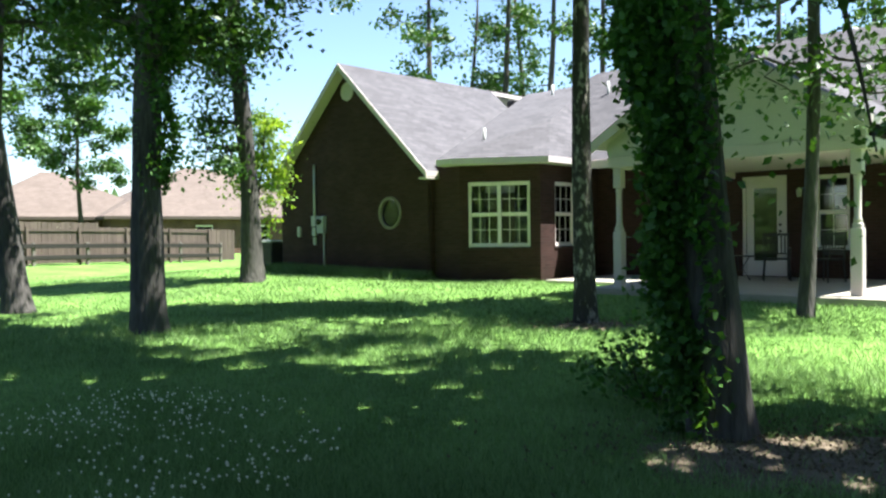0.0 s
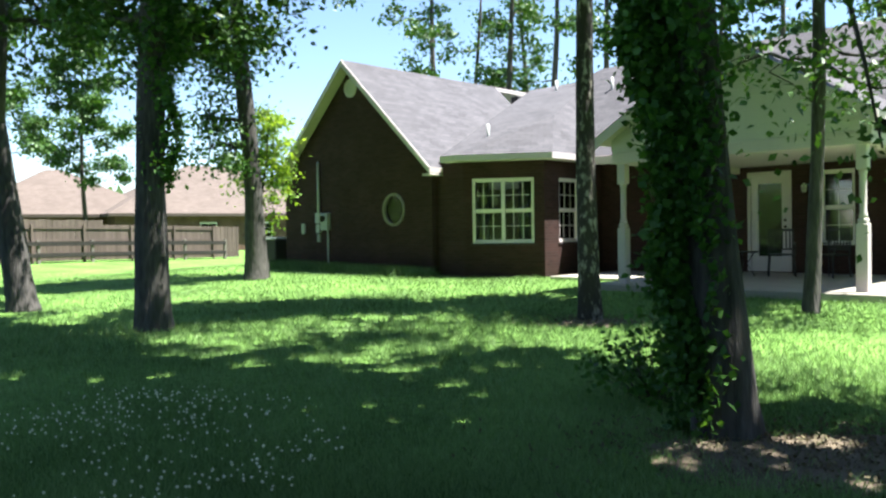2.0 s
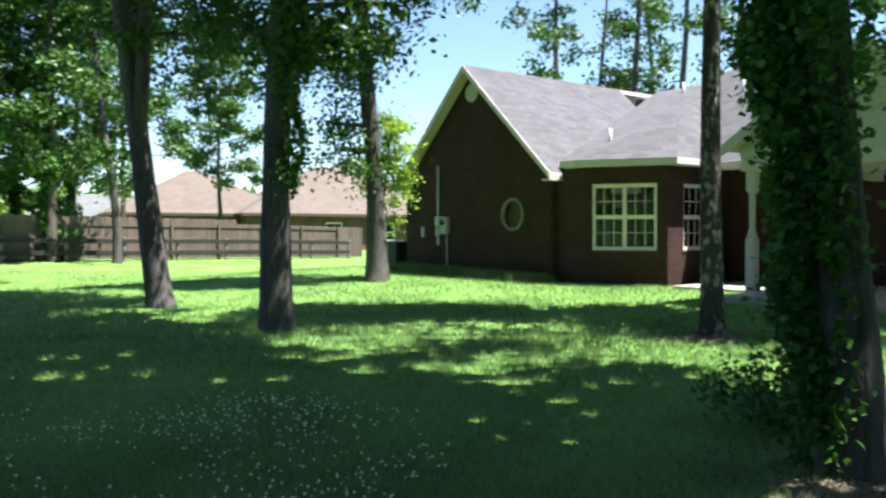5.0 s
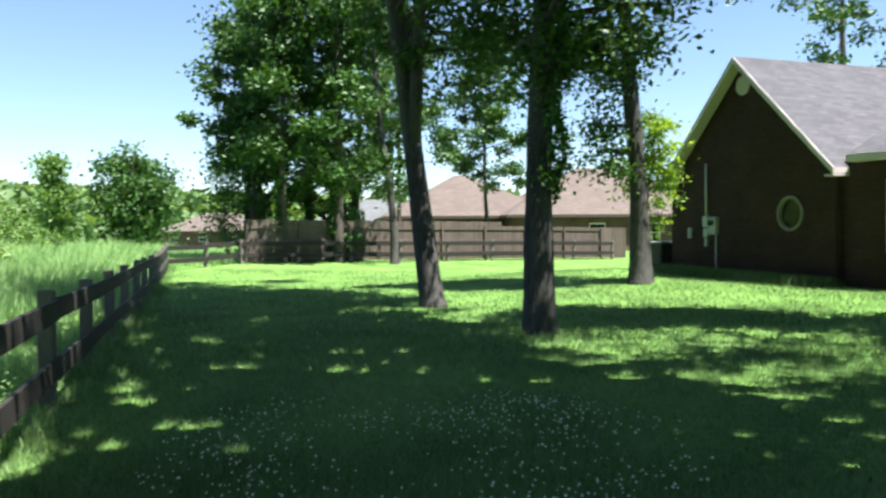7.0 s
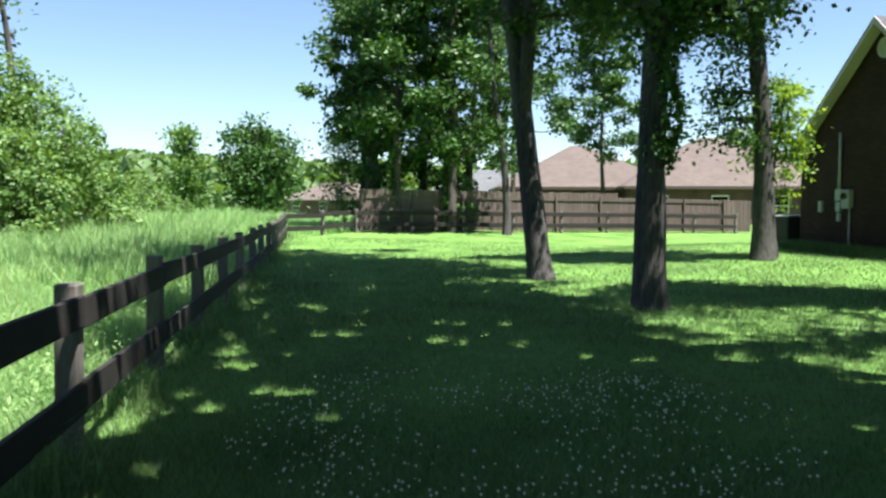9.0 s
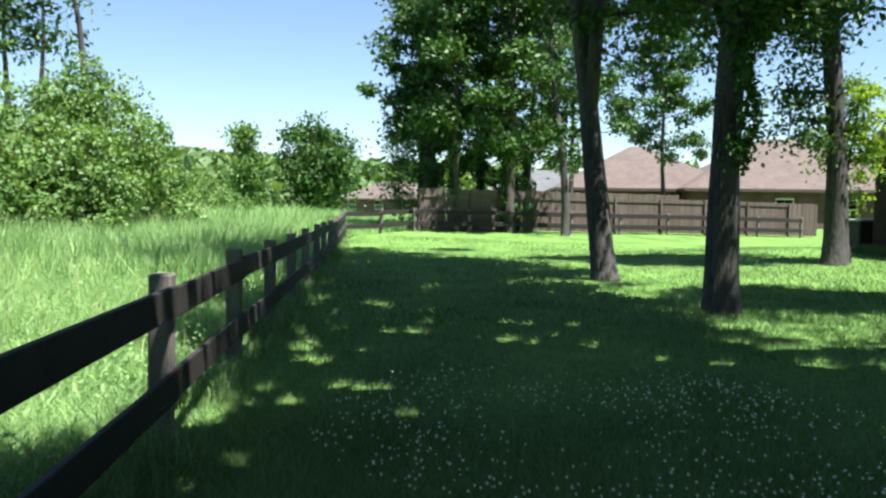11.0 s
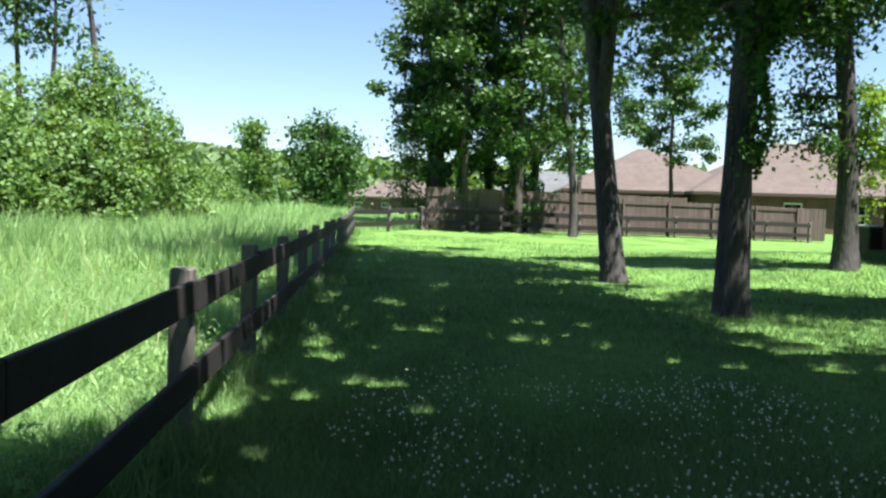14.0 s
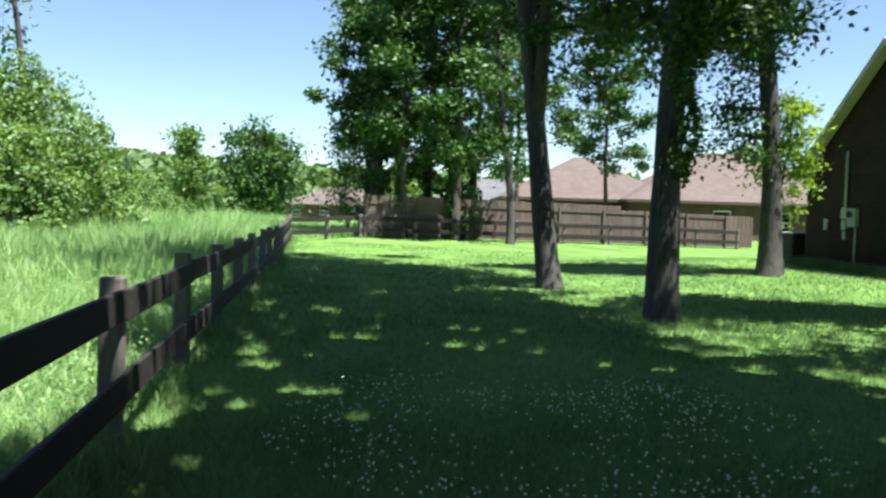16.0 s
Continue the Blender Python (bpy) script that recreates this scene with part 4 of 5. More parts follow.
# ---------- trees of the middle and far distance ----------
def grove():
    spots = ((-26.6, 26.7, 0.2, 14, 31), (-28.2, 29.3, 0.16, 13, 32), (-22.9, 25.3, 0.17, 16, 33), (-21.4, 27.1, 0.25, 16, 34), (-25.8, 30.3, 0.16, 16, 35), (-24.1, 31.9, 0.17, 15, 36))
    for x, y, r, h, sd in spots:
        tree(x, y, r, h, (random.Random(sd).uniform(-0.03, 0.03), 0.0), 3.2, 2.5, 11000, 0.27, sd, "tall leafy tree of the grove by the board fence", group="grove by the fence", ivy=1500, ivy_top=5.0, ivy_size=0.2, limbs=15, bark=FAR_BARK, clump=0.5)
    tree(-19.2, 28.3, 0.18, 15, (-0.085, 0.0), 5.5, 2.2, 2500, 0.22, 38, "thin leaning tree on the lawn", bark=BARK)
    tree(-20.6, 39.5, 0.14, 12.5, (0.0, 0.0), 4.2, 2.8, 14000, 0.22, 39, "slim tree beyond the board fence", bark=FAR_BARK, limbs=13)
    tree(-23.7, 35.1, 0.14, 14, (0.0, 0.0), 5.0, 2.8, 12000, 0.24, 40, "slim tree beyond the board fence", bark=FAR_BARK)


grove()


def tall_trees():
    spots = ((-1.7, 38.2, 17, 51), (-0.6, 42.2, 15, 52), (1.5, 40.3, 20, 53), (3.2, 38.2, 18, 54), (2.6, 44.2, 17, 55), (5.8, 40.0, 20, 56), (9.2, 41.5, 17, 57), (12.2, 40.8, 19, 58), (14.5, 37.9, 17, 59), (18.5, 38, 18, 60), (22, 36, 17, 61))
    for x, y, h, sd in spots:
        q = random.Random(sd)
        tree(x, y, 0.23, h, (q.uniform(-0.05, 0.05), 0), 7.0, 2.2, 2400, 0.25, sd, "tall thin-crowned tree behind the house", bark=FAR_BARK, limbs=8, sub=3, group="trees behind the house", clump=0.42, leaf=LEAF)


tall_trees()


def shrub(x, y, w, h, seed, label, leaves=5000, size=0.22, leaf=None, group="", name="shrub", stem=1.0):
    """A many-stemmed bush: stems, and leaf clumps over lumpy domes."""
    rng = np.random.default_rng(seed)
    z0 = ground_z(x, y) - 0.05
    root = thing(name, pose(x, y, z0), label, name, group)
    bm = bmesh.new()
    cs, outs = [], []
    n = 52
    for k in range(n):
        a, q = rng.uniform(0, 2 * math.pi), math.sqrt(rng.random())
        hz = h * (0.25 + 0.75 * rng.random() * math.sqrt(max(1 - q * q, 0.1)))
        e = Vector((w * q * math.cos(a), w * q * math.sin(a), hz))
        tube(bm, [(e.x * 0.2, e.y * 0.2, 0), (e.x * 0.6, e.y * 0.6, hz * 0.6), e], [0.05 * stem, 0.03 * stem, 0.01 * stem], 5)
        rad = 0.115 * (w + h) * rng.uniform(0.6, 1.25)
        c = rng.normal(size=(leaves // n, 3))
        c /= np.linalg.norm(c, axis=1)[:, None]
        outs.append(c.copy())
        c *= (rad * rng.uniform(0.7, 1.08, (len(c), 1)))
        c[:, 2] *= 0.8
        c += np.array(e) * np.array([1, 1, 0.85])
        c[:, 2] = np.maximum(c[:, 2], 0.05)
        cs.append(c)
    tagged(part("stem", bm, FAR_BARK, root), kind="stuff")
    c = np.concatenate(cs)
    part("foliage", leaf_mesh("foliage", c, size * rng.uniform(0.6, 1.4, len(c)), leaf or SHRUB_LEAF, rng, up=0.3, narrow=0.7, out=np.concatenate(outs)), None, root)
    return root


def hedgerow():
    label = "dense green wild shrub at the meadow's edge"
    for k, (x, y, w, h) in enumerate(((-19.5, 1.6, 2.6, 4.6), (-21.0, 4.2, 2.4, 4.2), (-23.6, 5.6, 2.6, 6.2), (-23.8, 8.2, 2.3, 4.3), (-26.8, 10.8, 2.5, 6.9), (-30.0, 12.4, 2.3, 3.8), (-33.5, 14.6, 2.6, 3.3), (-38.0, 18.5, 2.8, 3.3), (-42.0, 22.2, 2.6, 3.2), (-24.8, 2.4, 3.2, 6.2), (-29.5, 8.0, 3.2, 5.6), (-47.5, 27.0, 2.6, 2.6))):
        shrub(x, y, w, h, 70 + k, label, 17000, 0.16, group="meadow-edge shrubs")
    for k, (x, y, w, h) in enumerate(((-21.5, 8.6, 1.2, 1.2), (-25.0, 12.6, 1.2, 1.4), (-20.2, 6.2, 1.3, 1.3), (-29.8, 15.6, 1.3, 1.3))):
        shrub(x, y, w, h, 90 + k, "low leafy weed clump in the meadow", 1800, 0.18, group="weed clumps")
    shrub(-22.2, 28.5, 1.0, 3.4, 95, "dark ivy-grown bush against the board fence", 3200, 0.2, leaf=IVY)
    shrub(-23.2, 27.2, 0.9, 1.8, 96, "dark ivy-grown bush against the board fence", 2000, 0.2, leaf=IVY)
    # trees over the shrubs
    tree(-33.3, 11.8, 0.18, 11.5, (-0.03, -0.02), 7.0, 1.8, 800, 0.28, 101, "thin tree rising over the shrubs", bark=FAR_BARK, limbs=8)
    tree(-29.5, 12.5, 0.20, 13, (-0.10, -0.10), 6.5, 0.5, 150, 0.2, 102, "nearly bare dead snag over the shrubs", bark=BARK, limbs=7, clump=0.25)
    tree(-34.4, 10.3, 0.18, 12, (0.0, 0), 6.5, 2.0, 1000, 0.28, 103, "thin tree rising over the shrubs", bark=FAR_BARK, limbs=9)
    tree(-26.0, 3.4, 0.2, 12, (0.0, 0), 4.5, 2.4, 3500, 0.3, 104, "thin tree rising over the shrubs", bark=FAR_BARK, limbs=10)
    # single trees across the meadow
    tree(-62.8, 39.4, 0.25, 8.6, (0, 0), 1.6, 1.3, 4200, 0.36, 105, "pale feathery tree across the meadow", leaf=SHRUB_LEAF, bark=FAR_BARK, limbs=14, clump=0.7)
    tree(-59.6, 44.8, 0.3, 8.4, (0, 0), 0.8, 3.6, 7000, 0.45, 106, "round dark-green tree across the meadow", leaf=LEAF, bark=FAR_BARK, limbs=18, clump=0.9)
    tree(-29.6, 28.2, 0.06, 5.2, (0, 0), 0.6, 1.0, 2200, 0.2, 108, "slim feathery young tree at the board fence's end", leaf=SHRUB_LEAF, bark=FAR_BARK, limbs=12, clump=0.6)


hedgerow()


def far_woods():
    """A wooded rise on the skyline, as one mass of crowns."""
    rng = np.random.default_rng(12)
    cs = []
    for k in range(1500):
        a = radians(rng.uniform(20, 96))             # angle to the left of straight ahead
        d = rng.uniform(130, 330)
        rise = (d - 130) / 200 * 15 * max(0.0, 1 - abs(a - radians(62)) / radians(40)) 
        h = rng.uniform(5, 9)
        c = rng.normal(size=(46, 3))
        c /= np.linalg.norm(c, axis=1)[:, None]
        c[:, 2] = np.abs(c[:, 2])
        c *= np.array([4.5, 4.5, h])
        cs.append(c + np.array([-math.sin(a) * d, math.cos(a) * d, rise]))
    for k in range(420):                             # unseen woods behind, added for the windows to mirror and to cut sky light
        a = radians(rng.uniform(125, 300))
        d = rng.uniform(40, 75)
        h = rng.uniform(7, 15)
        c = rng.normal(size=(46, 3))
        c /= np.linalg.norm(c, axis=1)[:, None]
        c[:, 2] = np.abs(c[:, 2])
        c *= np.array([3.2, 3.2, h])
        cs.append(c + np.array([-math.sin(a) * d, math.cos(a) * d, 0]))
    c = np.concatenate(cs)
    tagged(new("far_woods", leaf_mesh("far_woods", c, 2.2 * rng.uniform(0.6, 1.3, len(c)), FAR_LEAF, rng, up=0.6, narrow=0.9)), "wooded green rise on the skyline", "woods", kind="stuff")


far_woods()


# ---------- neighbouring houses ----------
def far_house(x, y, yaw, w, d, eave, peak, ridge, shingle, label):
    h = thing("neighbour_house", pose(x, y, 0, 0, 0, yaw), label, "house", "neighbouring houses")
    n = int(w / 3.2)
    spans = []
    for k in range(n):
        c = -w / 2 + w * (k + 0.5) / n
        spans.append((c - 0.55, c + 0.55))
    wall_part("wall", h, (-w / 2, -d / 2), (w / 2, -d / 2), rect(0, w, -0.1, eave), [rect(a + w / 2, b + w / 2, 0.9, 2.2) for a, b in spans], TAN_BRICK)
    wall_part("wall", h, (w / 2, -d / 2 + 0.2), (w / 2, d / 2), rect(0, d - 0.2, -0.1, eave), (), TAN_BRICK)
    wall_part("wall", h, (w / 2, d / 2), (-w / 2, d / 2), rect(0, w, -0.1, eave), (), TAN_BRICK)
    wall_part("wall", h, (-w / 2, d / 2), (-w / 2, -d / 2 + 0.2), rect(0, d - 0.2, -0.1, eave), (), TAN_BRICK)
    part("room_partition", boxes((-w / 2 + 0.3, w / 2 - 0.3, -d / 2 + 2.2, -d / 2 + 2.3, 0, eave)), DARK_ROOM, h)
    for a, b in spans:
        glass_window(h, local(a, -d / 2 + 0.05, 0.9), b - a, 1.3, 2, 2, 1)
    o = 0.45
    t = peak - eave
    planes = [((0, -d / 2 - o, eave), Vector((0, -t / (d / 2 + o), 1))), ((0, d / 2 + o, eave), Vector((0, t / (d / 2 + o), 1))),
              ((w / 2 + o, 0, eave), Vector((t / (w / 2 + o - ridge / 2), 0, 1))), ((-w / 2 - o, 0, eave), Vector((-t / (w / 2 + o - ridge / 2), 0, 1)))]
    roof_part("roof", convex((-w / 2 - o, -d / 2 - o, eave - 0.18), (w / 2 + o, d / 2 + o, peak + 0.5), planes), h, shingle, EAVE_BROWN, "hipped shingle roof")
    return h


far_house(-27.9, 48.6, 41, 11.0, 9.5, 2.75, 5.75, 1.0, TAN_SHINGLE, "tan-roofed brick neighbour house beyond the board fence")
far_house(-19.6, 53.6, 41, 15.0, 10.5, 2.75, 6.2, 3.0, TAN_SHINGLE, "tan-roofed brick neighbour house beyond the board fence")
far_house(-45.0, 61.7, 41, 13.0, 10.0, 2.7, 5.0, 3.0, GREY_SHINGLE, "grey-roofed neighbour house far beyond the fence")
far_house(-84.0, 77.5, 41, 15.0, 10.0, 2.4, 4.9, 4.0, TAN_SHINGLE, "tan-roofed neighbour house across the meadow")


# ---------- things by the house ----------
def air_conditioner():
    x, y, z = HOUSE @ Vector((-7.2, 0.3, 0))
    z = ground_z(x, y)
    a = thing("air_conditioner", pose(x, y, z - 0.02, 0, 0, HYAW), "dark outdoor air-conditioning unit on a pad by the wall", "air conditioner")
    part("pad", boxes((-0.48, 0.48, -0.48, 0.48, 0, 0.08), bevel=0.01), CONCRETE, a)
    part("body", boxes((-0.38, 0.38, -0.38, 0.38, 0.08, 0.8), bevel=0.03), DARK_METAL, a)
    part("top_panel", boxes((-0.41, 0.41, -0.41, 0.41, 0.8, 0.86), bevel=0.02), GREY_METAL, a)
    bm = boxes((-0.36, 0.36, -0.392, -0.382, -0.006, 0.006))
    me = mesh_of("louvre", bm, DARK_METAL)
    for k in range(16):
        o = part("louvre", me, None, a)
        o.matrix_local = Matrix.Translation((0, 0, 0.14 + 0.04 * k))
    bm = bmesh.new()
    for k in range(5):
        q = 0.08 + 0.065 * k
        pts = [(q * math.cos(t * math.pi / 12), q * math.sin(t * math.pi / 12), 0.868) for t in range(25)]
        tube(bm, pts, [0.006] * 25, 5, caps=False)
    part("fan_guard", bm, BLACK_METAL, a)


air_conditioner()


def patio_chair(m):
    c = thing("patio_chair", m, "black metal patio chair on the porch", "chair", "patio chairs")
    part("seat", boxes((-0.24, 0.24, -0.24, 0.22, 0.42, 0.45), bevel=0.01), BLACK_METAL, c)
    back = part("backrest", boxes((-0.25, -0.22, 0.22, 0.25, 0.42, 0.95), (0.22, 0.25, 0.22, 0.25, 0.42, 0.95), (-0.22, 0.22, 0.222, 0.248, 0.90, 0.95), (-0.22, 0.22, 0.222, 0.248, 0.52, 0.55)), BLACK_METAL, c)
    for k in range(6):
        part("slat", boxes((-0.19 + 0.07 * k, -0.165 + 0.07 * k, 0.228, 0.242, 0.55, 0.90)), BLACK_METAL, back)
    for sx in (-1, 1):
        part("armrest", boxes((sx * 0.25 - 0.02, sx * 0.25 + 0.02, -0.22, 0.22, 0.64, 0.665), (sx * 0.25 - 0.012, sx * 0.25 + 0.012, -0.22, -0.196, 0.42, 0.64)), BLACK_METAL, c)
        for y in (-0.22, 0.22):
            part("leg", tube(bmesh.new(), [(sx * 0.22, y, 0.43), (sx * 0.25, y * 1.12, 0.0)], [0.016, 0.014], 8), BLACK_METAL, c)
    return c


chair = patio_chair(HOUSE @ local(7.55, 2.3, 0.312, 25))
copy_thing(chair, HOUSE @ local(8.5, 2.3, 0.312, -20))


def patio_table(m):
    t = thing("patio_table", m, "small black metal side table on the porch", "table")
    bm = bmesh.new()
    bmesh.ops.create_cone(bm, cap_ends=True, segments=24, radius1=0.3, radius2=0.3, depth=0.025, matrix=Matrix.Translation((0, 0, 0.49)))
    part("tabletop", bm, BLACK_METAL, t)
    for k in range(3):
        a = 2.1 * k
        pts = [(0.22 * math.cos(a), 0.22 * math.sin(a), 0.48), (0.08 * math.cos(a), 0.08 * math.sin(a), 0.25), (0.24 * math.cos(a), 0.24 * math.sin(a), 0.0)]
        part("leg", tube(bmesh.new(), pts, [0.014] * 3, 8), BLACK_METAL, t)
    return t


patio_table(HOUSE @ local(6.85, 2.1, 0.312))

# young leafy tree beside the big one at the gable
tree(-4.42, 19.0, 0.045, 4.4, (0.03, 0), 2.0, 0.6, 3000, 0.12, 121, "sunlit young tree with pale green leaves", leaf=LIGHT_LEAF, limbs=13, clump=0.26, name="young_tree")
# shoots at the foot of the ivy-clad tree
shrub(3.0, 5.0, 0.5, 0.78, 122, "sparse leafy shoots at the foot of the tree", 900, 0.06, leaf=IVY, name="shoots", stem=0.12)


# ---------- grass ----------
def blades(name, x, y, z, h, w, mat, rng, label, lean=1.1, bent=False):
    n = len(x)
    a = rng.uniform(0, 2 * math.pi, n)
    b = rng.uniform(0, 2 * math.pi, n)
    t = lean * rng.random(n) * h
    base = np.stack([x, y, z], 1)
    side = np.stack([np.cos(a) * w, np.sin(a) * w, np.zeros(n)], 1)
    tip = base + np.stack([np.cos(b) * t, np.sin(b) * t, h], 1)
    if bent:
        # each blade rises, narrows and droops over at the tip
        reach = np.stack([np.cos(b) * t, np.sin(b) * t, np.zeros(n)], 1)
        mid = base + reach * 0.35 + np.stack([np.zeros(n), np.zeros(n), h * 0.62], 1)
        tip = base + reach * 1.25 + np.stack([np.zeros(n), np.zeros(n), h * rng.uniform(0.75, 1.05, n)], 1)
        v = np.stack([base - side, base + side, mid - side * 0.75, mid + side * 0.75, tip], 1).reshape(-1, 3)
        f = (np.arange(n)[:, None, None] * 5 + np.array([(0, 1, 3), (0, 3, 2), (2, 3, 4)])[None]).reshape(-1, 3)
    else:
        v = np.stack([base - side, base + side, tip], 1).reshape(-1, 3)
        f = np.arange(n * 3).reshape(-1, 3)
    return tagged(new(name, raw_mesh(name, v, f, mat)), label, "grass", kind="stuff")


def ground_many(x, y):
    # the same rise towards the house as ground_z, without its fine unevenness
    c, s = math.cos(radians(HYAW)), math.sin(radians(HYAW))
    px, py = (x - HX) * c + (y - HY) * s, -(x - HX) * s + (y - HY) * c
    dx = np.maximum(np.maximum(-6.9 - px, 0), px - 16)
    dy = np.maximum(np.maximum(-0.2 - py, 0), py - 14)
    d = np.minimum(np.hypot(dx, dy) / 8, 1)
    u = np.clip((-0.95 * x + 0.3 * y - 20) / 13, 0, 1)
    return (PAD - 0.02 * np.clip(px, -7, 2)) * (1 - d * d * (3 - 2 * d)) + 0.42 * u * u * (3 - 2 * u), px, py


def past_fence(x, y):
    """Metres beyond the rail fence, on the meadow's side."""
    return (x - FENCE0.x) * -FDIR.y + (y - FENCE0.y) * FDIR.x


def lawn():
    rng = np.random.default_rng(21)
    for name, n, r0, r1, h0, h1, w in (("lawn_grass", 230000, 3.0, 10, 0.035, 0.085, 0.0055), ("lawn_grass_far", 190000, 10, 32, 0.04, 0.09, 0.010), ("lawn_grass_behind", 90000, 0.3, 9, 0.035, 0.085, 0.0065)):
        r = r0 * (r1 / r0) ** rng.random(n)
        a = radians(-34) + radians(118) * rng.random(n)       # to the left of straight ahead
        if name == "lawn_grass_behind":
            r, a = 9 * np.sqrt(rng.random(n)), radians(-180) + radians(360) * rng.random(n)
            free = (r < 3.1) | (a < radians(-34)) | (a > radians(84))
            r, a, n = r[free], a[free], int(free.sum())
        x, y = 2.05 - r * np.sin(a), -1.2 + r * np.cos(a)
        z, px, py = ground_many(x, y)
        keep = (past_fence(x, y) < 0.05) & ~((px > -6.4) & (px < 0.9) & (py > -0.03)) & ~((px >= 0.9) & (px < 2.5) & (py > 0.08 + (px - 0.86) * 0.67)) & ~((px >= 2.46) & (py > 0.65)) & ~((px > 5.5) & (py > -1.65))
        bare = np.minimum(np.hypot((x - 3.9) / 1.45, (y - 3.4) / 0.72), np.hypot((x - 2.95) / 0.7, (y - 9.7) / 0.5))
        keep &= rng.random(n) < np.clip((bare - 0.55) * 1.9, 0.05, 1)
        x, y, z = x[keep], y[keep], z[keep]
        patch = np.array([noise.noise((p * 0.5, q * 0.5, 4.0)) for p, q in zip(x[::1], y[::1])])
        h = (h0 + (h1 - h0) * rng.random(len(x))) * (1 + 0.5 * patch)
        blades(name, x, y, z - 0.03, h + 0.03, w * rng.uniform(0.6, 1.3, len(x)), GRASS, rng, "short green lawn grass blades")
    # longer unmown grass at the wall's foot
    n = 9000
    px, py = rng.uniform(-6.4, 0.1, n), -np.abs(rng.normal(0.25, 0.3, n)) - 0.02
    c, s = math.cos(radians(HYAW)), math.sin(radians(HYAW))
    x, y = HX + px * c - py * s, HY + px * s + py * c
    blades("wall_foot_grass", x, y, ground_many(x, y)[0] - 0.03, rng.uniform(0.1, 0.3, n), rng.uniform(0.006, 0.014, n), GRASS, rng, "longer grass along the brick wall")


def meadow():
    rng = np.random.default_rng(22)
    for name, n, r0, r1, h0, h1, w, mat in (("meadow_grass", 190000, 1.8, 14, 0.14, 0.56, 0.005, MEADOW), ("meadow_grass_far", 130000, 14, 75, 0.45, 1.05, 0.025, MEADOW), ("meadow_stalks", 1800, 7, 40, 0.6, 1.2, 0.004, SEEDHEAD)):
        r = r0 * (r1 / r0) ** rng.random(n)
        a = radians(30) + radians(62) * rng.random(n)
        x, y = 2.05 - r * np.sin(a), -1.2 + r * np.cos(a)
        pf = past_fence(x, y)
        beyond = (x - FENCE0.x) * FDIR.x + (y - FENCE0.y) * FDIR.y > FSTEP * 11 + 0.3 + (y - CORNER.y) * 0.25
        keep = (pf > 0.1 + 0.25 * rng.random(n)) | (beyond & (x < PF0.x + 0.2))
        x, y, pf = x[keep], y[keep], pf[keep]
        patch = np.array([noise.noise((p * 0.3, q * 0.3, 9.0)) for p, q in zip(x, y)])
        h = (h0 + (h1 - h0) * rng.random(len(x))) * (0.95 + 0.6 * patch) * np.clip(0.45 + pf * 0.25, 0.4, 1.0)
        blades(name, x, y, ground_many(x, y)[0] - 0.04, h, w * rng.uniform(0.6, 1.4, len(x)), mat, rng, "tall pale green meadow grass" if mat is MEADOW else "straw-coloured grass stalks", 1.0, bent=name != "meadow_grass_far")


def weeds():
    rng = np.random.default_rng(27)
    n = 26000
    r = 3.0 * (16 / 3.0) ** rng.random(n)
    a = radians(35) + radians(57) * rng.random(n)
    x, y = 2.05 - r * np.sin(a), -1.2 + r * np.cos(a)
    patch = np.array([noise.noise((p * 0.8, q * 0.8, 14.0)) for p, q in zip(x, y)])
    keep = (past_fence(x, y) > 0.2) & (patch > -0.1)
    c = np.stack([x, y, ground_many(x, y)[0] + rng.uniform(0.05, 0.5, n) * (0.7 + patch)], 1)[keep]
    tagged(new("meadow_weeds", leaf_mesh("meadow_weeds", c, rng.uniform(0.025, 0.07, len(c)), MEADOW, rng, up=0.6, narrow=0.35)), "small leafy weeds among the meadow grass", "weeds", kind="stuff")


weeds()


def fence_foot():
    rng = np.random.default_rng(26)
    n = 16000
    s, o = rng.uniform(-3, 27, n), rng.normal(0.08, 0.2, n)
    x = FENCE0.x + FDIR.x * s - FDIR.y * o
    y = FENCE0.y + FDIR.y * s + FDIR.x * o
    tuft = np.array([noise.noise((p * 1.3, q * 1.3, 6.0)) for p, q in zip(x, y)])
    h = rng.uniform(0.08, 0.34, n) * np.clip(0.6 + 1.4 * tuft, 0.25, 1.6)
    blades("fence_foot_grass", x, y, ground_many(x, y)[0] - 0.03, h, rng.uniform(0.004, 0.008, n), GRASS, rng, "long untrimmed grass along the rail fence", 1.0, bent=True)


fence_foot()


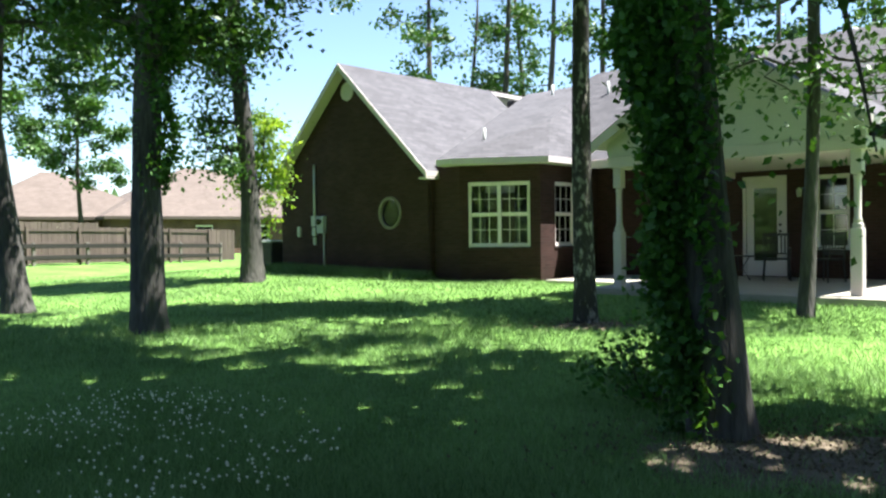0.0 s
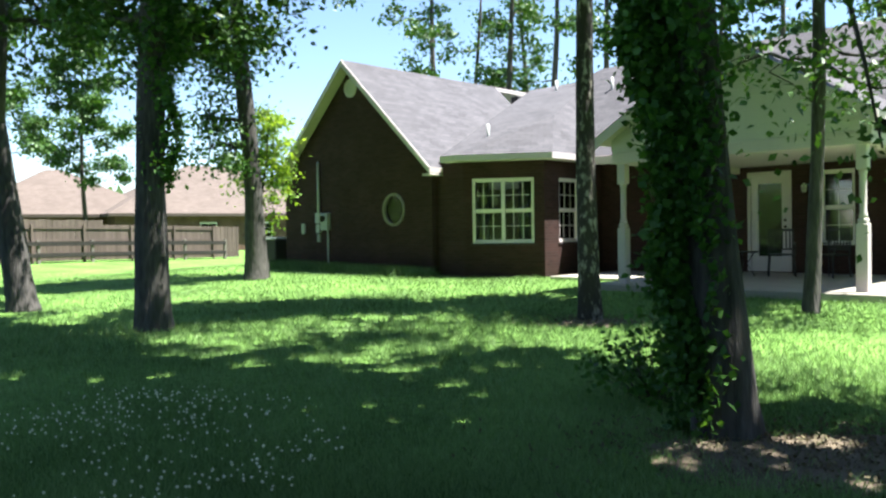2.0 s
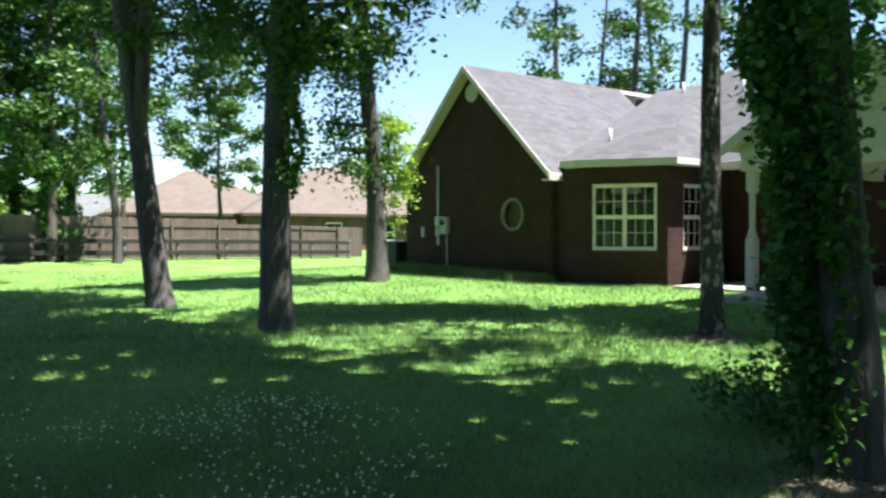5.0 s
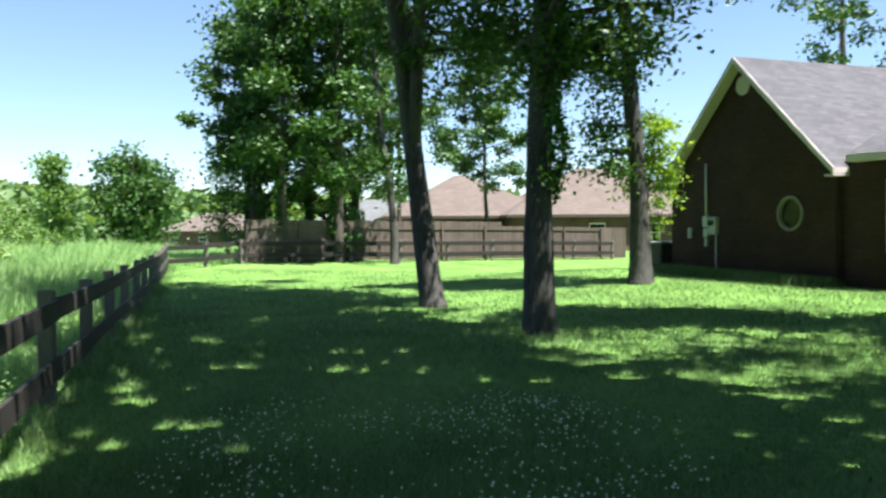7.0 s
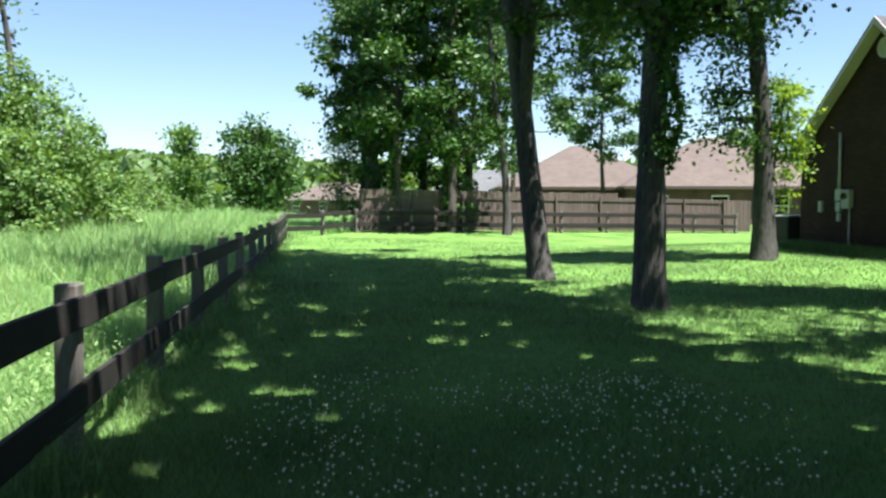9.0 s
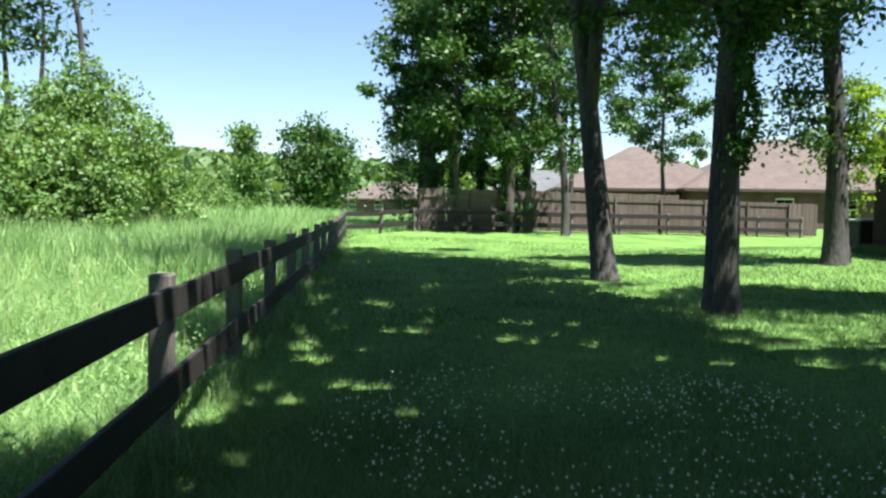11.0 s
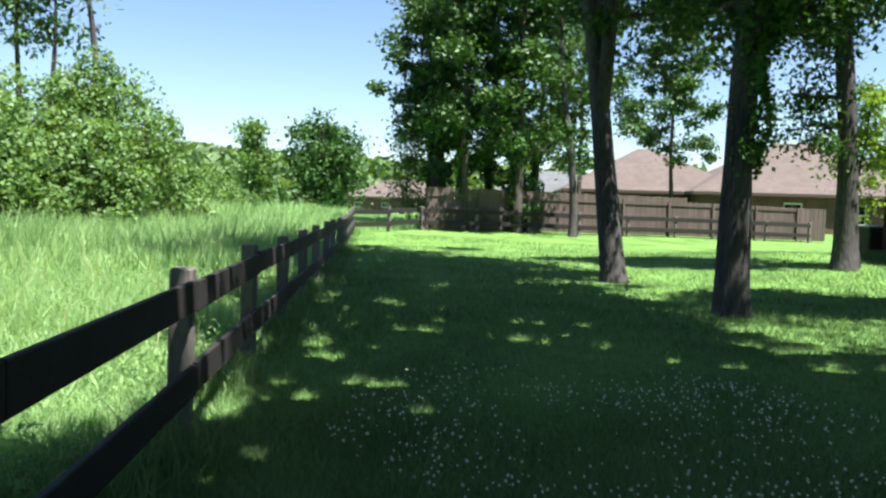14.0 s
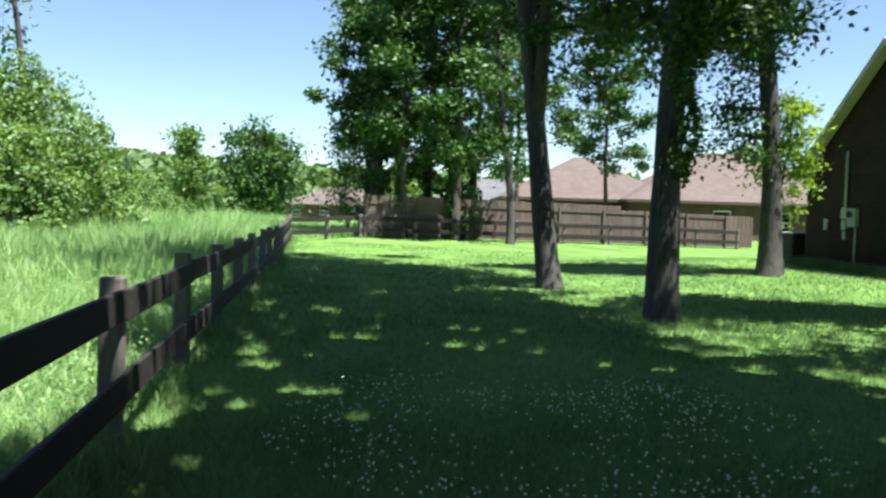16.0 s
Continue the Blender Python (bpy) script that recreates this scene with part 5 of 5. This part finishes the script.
def clover():
    rng = np.random.default_rng(23)
    n = 1150
    q, a = np.sqrt(rng.random(n)) * 1.75, rng.uniform(0, 2 * math.pi, n)
    x, y = -0.8 + q * np.cos(a) * 1.05, 3.1 + q * np.sin(a)
    dens = np.array([noise.noise((p * 0.9, w * 0.9, 2.0)) for p, w in zip(x, y)])
    keep = dens + rng.uniform(-0.35, 0.35, n) > -0.1
    x, y = x[keep], y[keep]
    n = len(x)
    c = np.stack([x, y, rng.uniform(0.08, 0.15, n)], 1)
    s = rng.uniform(0.006, 0.0115, n)[:, None, None]
    o = np.array([(1, 0, 0), (-1, 0, 0), (0, 1, 0), (0, -1, 0), (0, 0, 1), (0, 0, -1)], float)[None]
    v = (c[:, None] + o * s).reshape(-1, 3)
    f = np.array([(0, 2, 4), (2, 1, 4), (1, 3, 4), (3, 0, 4), (2, 0, 5), (1, 2, 5), (3, 1, 5), (0, 3, 5)])
    f = (np.arange(n)[:, None, None] * 6 + f[None]).reshape(-1, 3)
    tagged(new("clover_flowers", raw_mesh("clover_flowers", v, f, CLOVER)), "scattered small white clover flowers in the lawn", "flowers", kind="stuff")


def litter():
    rng = np.random.default_rng(24)
    for x, y, sx, sy, n in ((3.7, 3.6, 0.7, 0.4, 2400), (2.95, 9.7, 0.5, 0.3, 1000)):
        c = np.stack([rng.normal(x, sx, n), rng.normal(y, sy, n), rng.uniform(0.02, 0.05, n)], 1)
        c[:, 2] += ground_many(c[:, 0], c[:, 1])[0]
        tagged(new("leaf_litter", leaf_mesh("leaf_litter", c, rng.uniform(0.02, 0.045, n), LITTER, rng, up=2.0, narrow=0.6)), "dry brown leaf litter on bare soil under the tree", "leaf litter", kind="stuff")


def bare_soil():
    """Worn patches under the trees: low irregular mounds whose rims sink into the lawn."""
    for x0, y0, rx, ry in ((3.9, 3.35, 1.5, 0.72), (2.98, 9.6, 0.62, 0.4)):
        bm = bmesh.new()
        rings = []
        for q, dz in ((0.12, 0.022), (0.5, 0.02), (0.8, 0.012), (1.0, -0.03)):
            loop = []
            for k in range(36):
                a = 2 * math.pi * k / 36
                w = q * (1 + 0.28 * noise.noise((1.6 * math.cos(a) + x0, 1.6 * math.sin(a) + y0, 3.0)))
                x, y = x0 + rx * w * math.cos(a), y0 + ry * w * math.sin(a)
                loop.append(bm.verts.new((x, y, ground_z(x, y) + dz)))
            rings.append(loop)
        bm.faces.new(rings[0])
        for a, b in zip(rings, rings[1:]):
            for k in range(36):
                bm.faces.new((a[k], b[k], b[(k + 1) % 36], a[(k + 1) % 36])).smooth = True
        tagged(new("bare_soil", mesh_of("bare_soil", bm, SOIL)), "worn patch of bare brown soil under a tree", "soil", kind="structure")


bare_soil()
litter()
lawn()
meadow()
clover()
